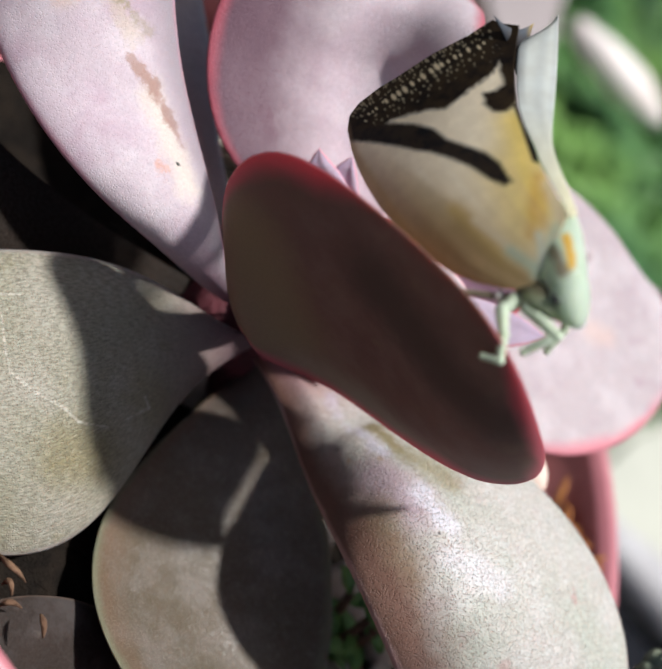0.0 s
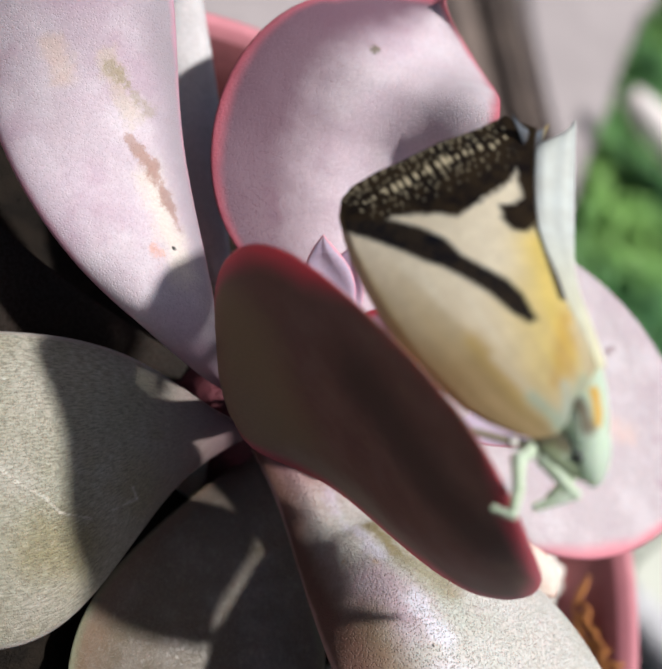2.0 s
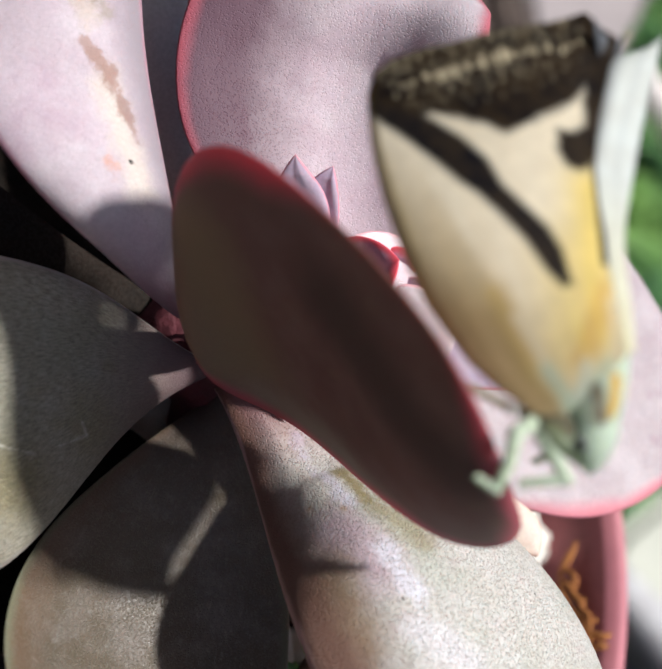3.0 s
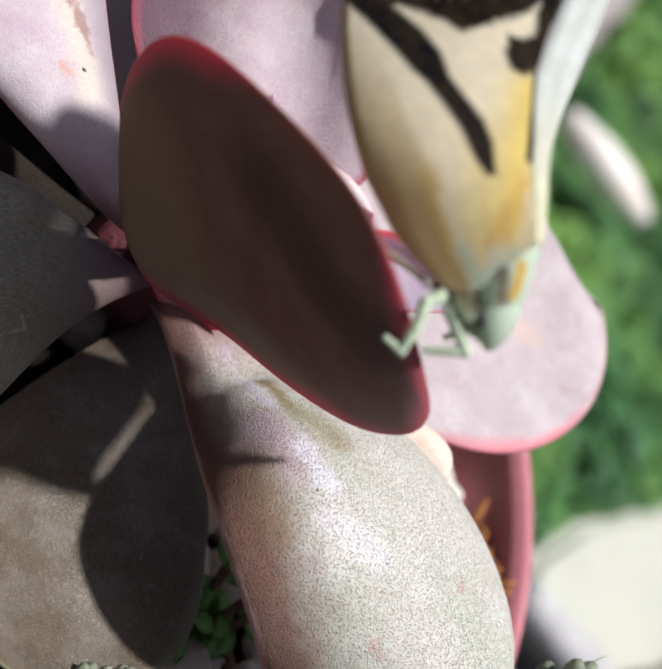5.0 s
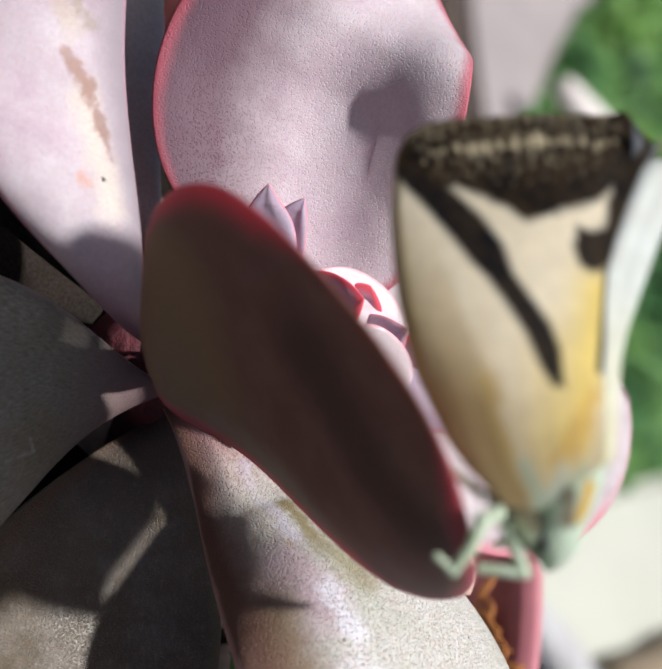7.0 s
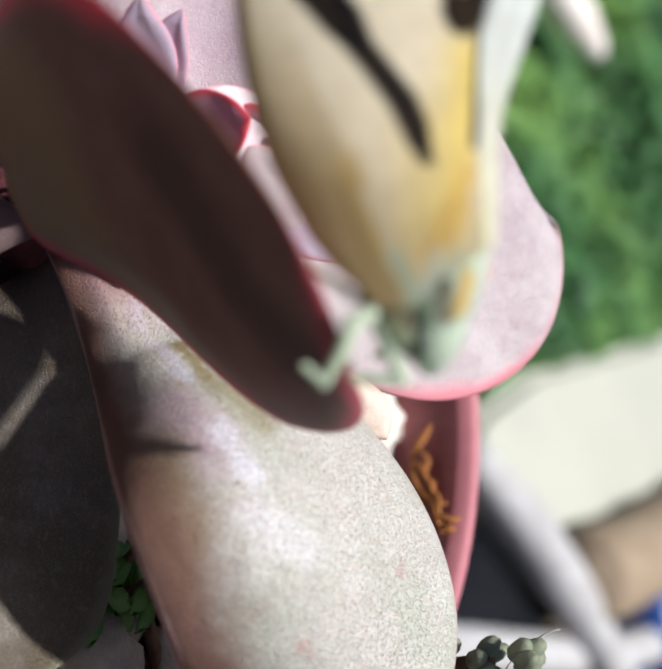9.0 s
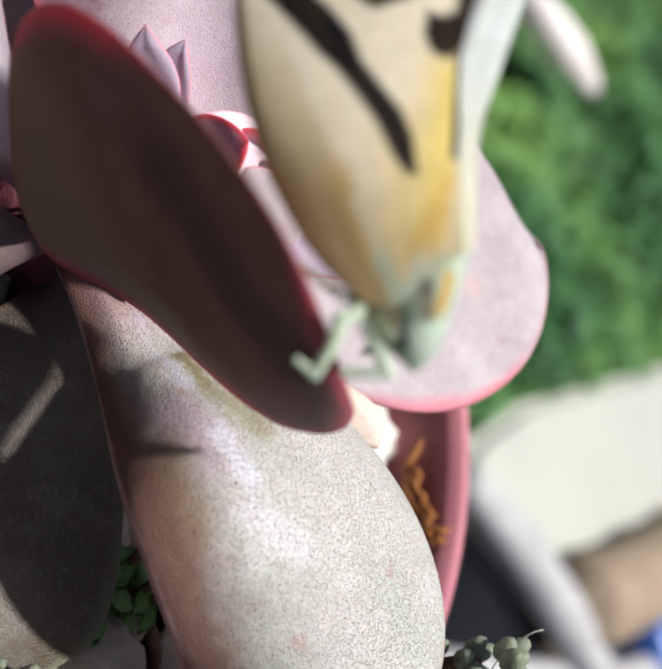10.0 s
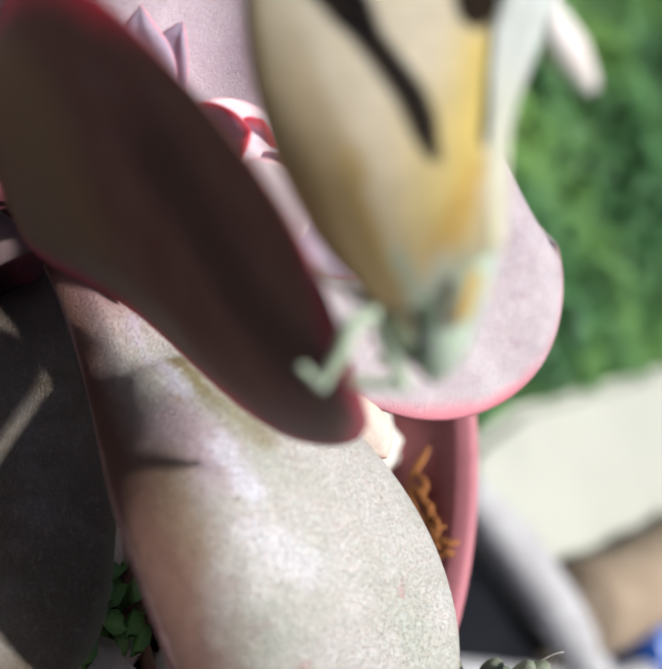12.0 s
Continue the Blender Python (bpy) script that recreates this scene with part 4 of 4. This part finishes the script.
BAR = [(-8.2, -2.6), (-5.53, -2.04), (-4.38, -1.72), (-3.46, -1.38), (-2.55, -0.82), (-1.87, 0.05), (-0.56, 0.87), (0.29, 1.39), (0.93, 2.13), (1.24, 2.9), (1.45, 3.38), (1.25, 3.47), (0.53, 3.0), (-0.54, 1.91), (-1.84, 1.03), (-2.72, 0.51), (-3.62, 0.18), (-4.99, -0.53), (-6.4, -1.14), (-7.11, -1.4), (-8.0, -1.8)]


def resample(poly, n):
    p = np.array(poly)
    s = np.concatenate([[0], np.cumsum(np.linalg.norm(np.diff(p, axis=0), axis=1))])
    u = np.linspace(0, s[-1], n)
    return np.stack([np.interp(u, s, p[:, k]) for k in (0, 1)], 1)


def soft_inside(poly, x, y, edge, grow=0.0):
    """1 inside the polygon, 0 outside, with a soft edge."""
    p = np.array(poly)
    q = np.roll(p, -1, 0)
    inside = np.zeros(x.shape, bool)
    dist = np.full(x.shape, 1e9)
    for (x0, y0), (x1, y1) in zip(p, q):
        cross = ((y0 > y) != (y1 > y)) & (x < (x1 - x0) * (y - y0) / (y1 - y0 + 1e-12) + x0)
        inside ^= cross
        t = np.clip(((x - x0) * (x1 - x0) + (y - y0) * (y1 - y0)) / ((x1 - x0) ** 2 + (y1 - y0) ** 2 + 1e-12), 0, 1)
        dist = np.minimum(dist, np.hypot(x - x0 - t * (x1 - x0), y - y0 - t * (y1 - y0)))
    d = np.where(inside, dist, -dist) + grow
    return np.clip(d / edge * 0.5 + 0.5, 0, 1)


def sheet(name, grid, color, material, parent, thick):
    """A thin closed sheet from a grid of points (millimetres), with pigment at each point."""
    nu, nv = grid.shape[:2]
    du, dv = np.gradient(grid, axis=0), np.gradient(grid, axis=1)
    nor = np.cross(du, dv)
    nor /= np.linalg.norm(nor, axis=2)[..., None] + 1e-12
    both = np.concatenate([(grid + nor * thick / 2).reshape(-1, 3), (grid - nor * thick / 2).reshape(-1, 3)])
    axes = np.array([ACROSS, DOWN, AWAY])
    both = both @ axes * MM
    i, j = np.meshgrid(np.arange(nu - 1), np.arange(nv - 1), indexing="ij")
    a = (i * nv + j).ravel()
    quad = np.stack([a, a + nv, a + nv + 1, a + 1], 1)
    off = nu * nv
    loop = [k * nv for k in range(nu)] + [(nu - 1) * nv + k for k in range(1, nv)] + [k * nv + nv - 1 for k in range(nu - 2, -1, -1)] + [k for k in range(nv - 2, 0, -1)]
    side = np.array([(p, q, q + off, p + off) for p, q in zip(loop, loop[1:] + loop[:1])])
    faces = np.concatenate([quad[:, ::-1], quad + off, side])
    me = bpy.data.meshes.new(name)
    me.from_pydata(both.tolist(), [], faces.tolist())
    layer = me.color_attributes.new("pigment", "FLOAT_COLOR", "POINT")
    rgba = np.ones((off, 4))
    rgba[:, :3] = color.reshape(-1, 3)
    layer.data.foreach_set("color", np.concatenate([rgba, rgba]).ravel())
    me.materials.append(material)
    me.polygons.foreach_set("use_smooth", [True] * len(me.polygons))
    ob = new(name, me)
    ob.parent = parent
    return ob


k = Mat("wing_skin", 0.5, 0.2)
pig = k.attr("pigment", "Color")
vein = k.noise(900, 3, 0.6, stretch=(1, 1, 1))
col = k.mix(k.ramp(vein, 0.35, 0.7, 0.12, 0.0), pig, (0.25, 0.16, 0.06))
k.color(col).bump(k.noise(1500, 3), 0.000012)
k.glow_through(col, 0.34)
WING = k.m

NU, NV = 260, 210
cu, cv = np.linspace(0, 1, NU)[:, None, None], np.linspace(0, 1, NV)[None, :, None]
left, right = resample(COSTA, NU)[:, None], resample(RIDGE, NU)[:, None]
apex, root = resample(APEX, NV)[None], resample(ROOTLINE, NV)[None]
c00, c01, c10, c11 = apex[0, 0], apex[0, -1], root[0, 0], root[0, -1]
flat = (1 - cv) * left + cv * right + (1 - cu) * apex + cu * root - ((1 - cu) * (1 - cv) * c00 + (1 - cu) * cv * c01 + cu * (1 - cv) * c10 + cu * cv * c11)
X, Y = flat[..., 0], flat[..., 1]
U2, V2 = np.broadcast_to(cu[..., 0], X.shape), np.broadcast_to(cv[..., 0], X.shape)
belly = -0.9 * np.sin(np.pi * np.clip(U2 * 0.9 + 0.1, 0, 1)) * np.sin(np.pi * V2 ** 0.8) + 0.12 * np.clip(0.06 - V2, 0, 1) / 0.06 + 0.35 * np.sin(U2 * 9) * np.sin(V2 * 7) * 0.15
Z = wing_plane(X, Y) + belly
jag = np.array([[noise.noise(Vector((x * 3.4, y * 3.4, 0.3))) for x, y in zip(r, s)] for r, s in zip(X[::4, ::4], Y[::4, ::4])])
ku, kv = np.arange(NU) / 4, np.arange(NV) / 4
jag = np.stack([np.interp(kv, np.arange(jag.shape[1]), q) for q in jag])
jag = np.stack([np.interp(ku, np.arange(jag.shape[0]), q) for q in jag.T], 1)
XJ, YJ = X + 0.17 * jag, Y + 0.17 * jag
cream, yellow, orange = np.array([0.95, 0.87, 0.69]), np.array([0.96, 0.77, 0.21]), np.array([0.78, 0.46, 0.07])
beige, black, tan = np.array([0.78, 0.60, 0.33]), np.array([0.006, 0.006, 0.010]), np.array([0.60, 0.45, 0.22])


def bell(x, y, x0, y0, x1, y1, wd):
    """Falls off with distance from a line."""
    t = np.clip(((x - x0) * (x1 - x0) + (y - y0) * (y1 - y0)) / ((x1 - x0) ** 2 + (y1 - y0) ** 2), 0, 1)
    return np.exp(-((x - x0 - t * (x1 - x0)) ** 2 + (y - y0 - t * (y1 - y0)) ** 2) / wd ** 2)


def blend(c, fac, to):
    return c * (1 - fac[..., None]) + to * fac[..., None]


streak = 0.5 + 0.3 * np.sin(V2 * 34 + 1.2 * np.sin(U2 * 3)) + 0.2 * np.sin(V2 * 91 + 2 * np.sin(U2 * 4))
pc = np.broadcast_to(cream, (NU, NV, 3)).copy()
fan = 0.5 + 0.5 * np.sin((V2 - 0.5) * 46 + 2.0 * np.sin(U2 * 2.2))
mint, ochre = np.array([0.62, 0.74, 0.58]), np.array([0.66, 0.47, 0.14])
cell = np.clip(((X + 1.3) * 0.73 - (Y - 4.3) * 0.68) * -2.2, 0, 1) * np.clip((Y + 0.5) / 6.5, 0, 1)
pc = blend(pc, 0.95 * cell, tan)
pc = blend(pc, 0.70 * bell(X, Y, -1.6, 6.4, 0.9, 9.0, 1.2), np.array([0.54, 0.38, 0.18]))
pc = blend(pc, 0.45 * bell(X, Y, -7.7, -1.0, -4.2, 6.0, 0.28), np.array([0.60, 0.46, 0.16]))
pc = blend(pc, 0.70 * bell(X, Y, -1.6, 4.6, 0.9, 7.5, 0.50), ochre)
pc = blend(pc, 0.40 * bell(X, Y, 0.4, 4.4, 1.3, 7.6, 0.45), cream)
pc = blend(pc, 0.90 * bell(X, Y, 2.3, -0.6, 2.8, 5.2, 1.25), yellow)
pc = blend(pc, 0.45 * bell(X, Y, 1.0, 2.6, 1.8, 7.0, 1.3), yellow)
pc = blend(pc, (0.45 + 0.35 * streak) * bell(X, Y, 2.95, 3.4, 2.35, 6.6, 0.36), orange)
pc = blend(pc, (0.30 + 0.3 * fan) * bell(X, Y, 3.3, 4.4, 2.7, 7.2, 0.30), orange)
pc = blend(pc, 0.55 * bell(X, Y, 3.5, 3.8, 3.9, 5.8, 0.30), cream)
pc = blend(pc, 0.26 * fan * np.clip((Y - 1) / 5, 0.0, 1), beige)
pc = blend(pc, 0.22 * streak * np.clip((Y + 1) / 5, 0.2, 1), beige)
pc = blend(pc, 0.60 * bell(X, Y, -0.6, 5.4, 1.6, 7.7, 0.26), cream)
pc = blend(pc, 0.80 * bell(X, Y, 1.2, 7.4, 2.7, 8.8, 0.34), mint)
pc = blend(pc, 0.65 * bell(X, Y, 2.4, 8.9, 3.7, 6.4, 0.30), mint)
pc = blend(pc, 0.80 * bell(X, Y, 2.75, 6.7, 2.95, 8.5, 0.26), np.array([0.78, 0.84, 0.72]))
band = soft_inside(BAND, XJ, YJ, 0.16, 0.06)
bar = soft_inside(BAR, XJ, YJ, 0.16, 0.15)
pc = blend(pc, bar, black)
pc = blend(pc, band, np.array([0.011, 0.007, 0.006]))
pc = blend(pc, np.clip(bell(X, Y, 2.45, -1.7, 3.05, 2.2, 0.22) * 1.6 - 0.3, 0, 1), black)
# rows of pale dots that follow the wing's end
apex_line = resample(APEX[1:8], 60)
for depth, count, size, long_, strength in ((0.16, 42, 0.07, 3.6, 0.55), (0.70, 36, 0.06, 2.6, 0.55), (1.20, 22, 0.12, 2.1, 1.0), (1.75, 24, 0.075, 1.9, 0.5), (2.2, 20, 0.06, 1.8, 0.45), (2.6, 14, 0.05, 1.5, 0.3)):
    for j in range(count):
        s = (j + 0.5) / count
        p = apex_line[int(s * 59)]
        d = apex_line[min(59, int(s * 59) + 2)] - apex_line[max(0, int(s * 59) - 2)]
        d /= np.linalg.norm(d)
        n = np.array([-d[1], d[0]])
        c = p + n * depth + d * random.uniform(-0.07, 0.07) + n * random.uniform(-0.13, 0.13)
        big = 0.5 + 0.7 * math.sin(math.pi * s) if depth > 0.9 else 0.8
        r = size * big * random.uniform(0.55, 1.25)
        a, b = (X - c[0]) * d[0] + (Y - c[1]) * d[1], (X - c[0]) * n[0] + (Y - c[1]) * n[1]
        f = np.clip(1.4 - ((a / r) ** 2 + (b / (r * long_)) ** 2), 0, 1) * strength * band
        pc = blend(pc, f, np.array([0.72, 0.62, 0.42]))
pc = blend(pc, np.clip(0.25 - (V2 * 3.2 + np.clip(U2 - 0.05, 0, 1) * 0.2), 0, 0.25) * 2.0, np.array([0.50, 0.36, 0.16]))
wing_l = sheet("forewing", np.stack([X, Y, Z], 2), pc, WING, hopper, 0.05)
wing_l["label"] = "cream forewing with a black band, bar and pale dots"

# the other forewing falls away behind the ridge
ridge3 = np.stack([resample(RIDGE, 60)[:, 0] + 0.12, resample(RIDGE, 60)[:, 1], wing_plane(*resample(RIDGE, 60).T) + 0.25], 1)
outer3 = spline([(5.75, -8.25, 2.9), (5.45, -5.6, 2.0), (4.95, -2.8, 0.3), (4.35, -0.2, -1.8), (4.0, 1.6, -3.1), (4.45, 3.6, -4.3), (4.75, 5.6, -5.3)], 60)
top3 = spline([(ridge3[0][0], -6.7, ridge3[0][2] + 0.3), (4.1, -7.1, 2.3), (4.9, -7.6, 2.7), tuple(outer3[0])], 30)
w30 = np.linspace(0, 1, 30)
grid2 = ridge3[:, None] * (1 - w30)[None, :, None] + outer3[:, None] * w30[None, :, None]
fade = np.clip(1 - np.linspace(0, 1, 60) * 6, 0, 1)[:, None, None] ** 2
grid2 = grid2 * (1 - fade) + (top3[None] + grid2 - grid2[:1]) * fade
grid2[..., 0] += 0.35 * np.sin(np.pi * w30)[None, :]
pc2 = np.broadcast_to(np.array([0.74, 0.78, 0.74]), (60, 30, 3)).copy()
uu, vv = np.meshgrid(np.linspace(0, 1, 60), w30, indexing="ij")
pc2 = blend(pc2, np.clip(0.9 - vv * 5.0, 0, 1) * np.clip(2.2 - uu * 5, 0, 1), np.array([0.05, 0.055, 0.065]))
pc2 = blend(pc2, 0.35 * (0.5 + 0.5 * np.sin(vv * 15 + 1.5 * np.sin(uu * 4))) * np.clip(1.4 - uu * 1.4, 0, 1), np.array([0.50, 0.55, 0.56]))
pc2 = blend(pc2, 0.6 * np.clip(uu * 1.6 - 0.7, 0, 1), np.array([0.86, 0.78, 0.40]))
wing_r = sheet("forewing", grid2, pc2, WING, hopper, 0.05)
# the dark tip of the far wing stands up as a small ear beside the ridge
eu, ev = np.linspace(0, 1, 16)[:, None, None], np.linspace(0, 1, 14)[None, :, None]
e_in, e_out = spline([(1.70, -8.30, 2.1), (2.5, -6.6, 2.0), (2.75, -4.2, 1.2)], 16)[:, None], spline([(4.25, -8.0, 3.3), (3.75, -6.9, 2.9), (3.05, -4.2, 1.5)], 16)[:, None]
ear = (1 - ev) * e_in + ev * e_out
ear[..., 1] += 0.75 * np.sin(np.pi * ev[..., 0]) * (1 - eu[..., 0]) ** 2
ear[..., 2] -= 0.35 * np.sin(np.pi * ev[..., 0])
pe = np.broadcast_to(np.array([0.13, 0.15, 0.18]), (16, 14, 3)).copy()
eu2, ev2 = np.broadcast_to(eu[..., 0], (16, 14)), np.broadcast_to(ev[..., 0], (16, 14))
pe = blend(pe, np.clip(eu2 * 2.2 - 0.2, 0, 1), black)
pe = blend(pe, np.clip(ev2 * 8 - 6.6, 0, 1) * np.clip(1 - eu2 * 2.5, 0, 1), np.array([0.50, 0.36, 0.12]))
sheet("wing_tip", ear, pe, WING, hopper, 0.05)["label"] = "dark blue grey wing tip"
wing_r["label"] = "whitish forewing folded behind the ridge"

def insect_skin(name, marks=()):
    """Soft pale green skin with coloured marks."""
    k = Mat(name, 0.6, 0.25)
    c = k.mix(k.ramp(k.noise(700, 4, 0.6), 0.35, 0.65), (0.62, 0.75, 0.60), (0.70, 0.80, 0.66))
    ragged = k.math("MULTIPLY", k.math("SUBTRACT", k.noise(1600, 3, 0.6), 0.5), 0.3)
    for p0, p1, radius, tone, strength in marks:
        c = k.mix(k.capsule(loc(*p0) / MM, loc(*p1) / MM, radius, strength, ragged), c, tone)
    k.color(c).soft(0.4, (1.0, 1.0, 0.8), 0.0008).glow_through(c, 0.4)
    return k.m


k = Mat("pale_leg_skin", 0.55, 0.3)
k.color(k.mix(k.ramp(k.noise(900, 3), 0.35, 0.65), (0.74, 0.84, 0.68), (0.68, 0.78, 0.58))).glow_through((0.72, 0.84, 0.62), 0.3)
LEG_SKIN = k.m
THORAX_SKIN = insect_skin("thorax_skin", [((3.5, 7.7, -6.2), (3.8, 8.9, -6.5), 0.48, (0.27, 0.21, 0.15), 0.9), ((4.15, 7.0, -6.25), (4.4, 8.5, -6.55), 0.36, (0.80, 0.46, 0.05), 0.95), ((2.7, 6.6, -5.6), (2.95, 8.5, -6.0), 0.35, (0.78, 0.85, 0.72), 0.7)])
HEAD_SKIN = insect_skin("head_skin", [((2.2, 10.2, -6.2), (3.0, 10.6, -6.6), 0.6, (0.34, 0.38, 0.22), 0.8)])
FACE_SKIN = insect_skin("face_skin", [((1.2, 9.4, -5.6), (3.3, 9.9, -6.1), 0.75, (0.17, 0.14, 0.075), 0.95), ((2.0, 10.4, -5.8), (3.6, 11.2, -6.2), 0.7, (0.42, 0.48, 0.28), 0.8)])
OLIVE_SKIN = plain("olive_face", (0.22, 0.19, 0.12), (0.32, 0.29, 0.20), 900, 0.55, 0.3, 0.00004)
EYE = plain("dark_eye", (0.03, 0.03, 0.035), (0.05, 0.045, 0.05), 900, 0.3, 0.5)
AXES = (ACROSS, DOWN, AWAY)
long_way = (ACROSS * 0.25 + DOWN * 0.85 - AWAY * 0.45).normalized()
side_way = long_way.cross(AWAY).normalized()
deep_way = side_way.cross(long_way).normalized()
BODY_AX = (side_way, long_way, deep_way)
part("abdomen", blob(loc(2.2, 5.4, -1.2), (0.0015, 0.0040, 0.0013), BODY_AX, 0.06, 2), OLIVE_SKIN, hopper, "brownish abdomen under the wings")


def body_part(name, rows, material, parent, label):
    """A rounded body lofted through sections (down, across, half width, away, half depth) in insect measures."""
    q = spline(rows, 26)
    bm = bmesh.new()
    rings = [[bm.verts.new(loc(x + w * math.cos(a), y + 0.25 * w * math.cos(a) * math.sin(a), z + d * math.sin(a))) for a in (2 * math.pi * j / 28 for j in range(28))] for y, x, w, z, d in q]
    for r0, r1 in zip(rings, rings[1:]):
        for j in range(28):
            bm.faces.new((r0[j], r0[(j + 1) % 28], r1[(j + 1) % 28], r1[j]))
    bm.faces.new(rings[0][::-1])
    bm.faces.new(rings[-1])
    bmesh.ops.recalc_face_normals(bm, faces=bm.faces)
    return part(name, bm, material, parent, label)


thorax = body_part("thorax", [(4.6, 4.0, 0.2, -4.0, 0.2), (5.2, 4.05, 0.90, -4.3, 0.7), (6.4, 4.0, 1.2, -4.75, 1.25), (7.6, 3.95, 1.32, -4.98, 1.42), (8.8, 3.95, 1.34, -5.15, 1.45), (9.6, 4.0, 1.26, -5.25, 1.38), (10.1, 4.0, 0.9, -5.3, 0.9)], THORAX_SKIN, hopper, "pale green thorax with an orange mark")
head = body_part("head", [(8.8, 4.1, 0.8, -5.2, 0.9), (9.1, 4.1, 1.15, -5.3, 1.3), (9.9, 4.05, 1.28, -5.42, 1.40), (10.6, 4.1, 1.15, -5.5, 1.28), (11.2, 4.2, 0.92, -5.55, 0.98), (11.7, 4.4, 0.52, -5.6, 0.6), (11.95, 4.45, 0.2, -5.6, 0.25)], HEAD_SKIN, hopper, "pale green head")
body_part("face", [(8.9, 2.5, 0.5, -4.9, 0.4), (9.2, 2.5, 1.25, -5.0, 0.75), (9.8, 2.65, 1.5, -5.1, 0.95), (10.4, 3.0, 1.38, -5.25, 1.0), (11.0, 3.55, 1.05, -5.4, 0.95), (11.5, 4.05, 0.62, -5.5, 0.7), (11.8, 4.3, 0.2, -5.5, 0.3)], FACE_SKIN, head, "dark olive wedge shaped face")
part("eye", blob(loc(3.38, 10.36, -6.35), (0.00025, 0.00033, 0.0003), BODY_AX, 0, 0, 14, 9), EYE, head)
part("eye", blob(loc(5.0, 10.2, -5.5), (0.00030, 0.00036, 0.0003), BODY_AX, 0, 0, 14, 9), EYE, head)


def limb(pts, r0=0.00032, material=None, label=""):
    """A jointed leg through its joints (insect measures), thicker at the knee and ending in a foot."""
    bm = bmesh.new()
    for i, (a, b) in enumerate(zip(pts, pts[1:])):
        f = 1.0 - 0.17 * i
        A, B = loc(*a), loc(*b)
        tube([A.lerp(B, s) for s in (0, 0.15, 0.5, 0.85, 1.0)], [r0 * f * q for q in (0.8, 1.15, 1.0, 0.9, 0.8)], 9, bm)
        blob(B, (r0 * f * 1.0,) * 3, None, 0, 0, 9, 6, bm)
    return part("leg", bm, material or LEG_SKIN, hopper, label)


limb([(1.5, 10.0, -5.0), (0.5, 10.6, -5.4), (0.45, 12.0, -5.7), (0.15, 13.4, -5.8), (-0.75, 13.1, -5.4)], 0.00042)
limb([(1.7, 10.4, -5.3), (2.3, 11.1, -5.6), (3.3, 12.3, -6.0), (1.5, 13.0, -5.5)], 0.00042)
limb([(2.2, 10.0, -4.9), (0.45, 9.8, -4.5), (-1.5, 9.3, -3.8), (-2.2, 9.2, -3.4)], 0.00026, OLIVE_SKIN, "olive brown leg")
limb([(4.4, 10.6, -4.0), (4.0, 11.8, -3.2), (3.0, 12.9, -2.6)], 0.00028)
part("joint", blob(loc(0.45, 9.8, -4.5), (0.00036, 0.00034, 0.00034), None, 0.1, 2, 12, 8), THREAD, hopper, "pale leg joint")
for s in (0, 1):
    p = (2.2 + 2.6 * s, 10.4 + 0.6 * s, -5.0)
    part("antenna", tube([loc(*p), loc(p[0] - 0.3 + 0.3 * s, p[1] + 0.5, -5.2), loc(p[0] - 0.4 + 0.5 * s, p[1] + 0.8, -5.2)], [0.00012, 0.00008, 0.00003], 7), OLIVE_SKIN, head)


def motions():
    walk(hopper, [
        (0.0, pose(-0.01387, -0.00101, 0.11256, -3.79, -8.06, -4.13)),
        (0.3, pose(-0.01316, -0.00150, 0.11231, -4.54, -3.69, -3.40)),
        (0.4, pose(-0.01315, -0.00156, 0.11209, -6.46, -2.80, -1.73)),
        (0.5, pose(-0.01343, -0.00137, 0.11221, -6.61, -0.95, 0.36)),
        (0.8, pose(-0.01465, -0.00072, 0.11211, -10.58, -2.81, -5.16)),
        (1.0, pose(-0.01384, -0.00082, 0.11231, -6.49, -2.67, -3.98)),
        (1.5, pose(-0.01291, -0.00151, 0.11247, -0.00, -0.00, -0.00)),
        (2.0, pose(-0.01404, -0.00279, 0.11359, -1.40, 5.32, 4.09)),
        (2.5, pose(-0.01364, -0.00345, 0.11479, 7.87, 6.07, 7.29)),
        (3.0, pose(-0.01287, -0.00513, 0.11639, 14.92, 11.89, 12.14)),
        (5.0, pose(-0.01217, -0.00564, 0.11758, 23.44, 9.42, 12.12)),
        (5.5, pose(-0.01232, -0.00603, 0.11728, 22.00, 12.15, 13.67)),
        (6.5, pose(-0.01224, -0.00614, 0.11727, 21.32, 8.28, 10.36)),
        (8.3, pose(-0.01232, -0.00598, 0.11658, 17.00, 15.16, 9.22)),
        (8.5, pose(-0.01282, -0.00605, 0.11711, 18.13, 12.47, 9.62)),
        (9.5, pose(-0.01267, -0.00579, 0.11728, 18.75, 10.25, 9.19)),
        (10.5, pose(-0.01295, -0.00578, 0.11747, 19.37, 11.84, 9.79)),
        (12.0, pose(-0.01357, -0.00643, 0.11811, 20.91, 8.12, 8.33)),
    ])


motions()
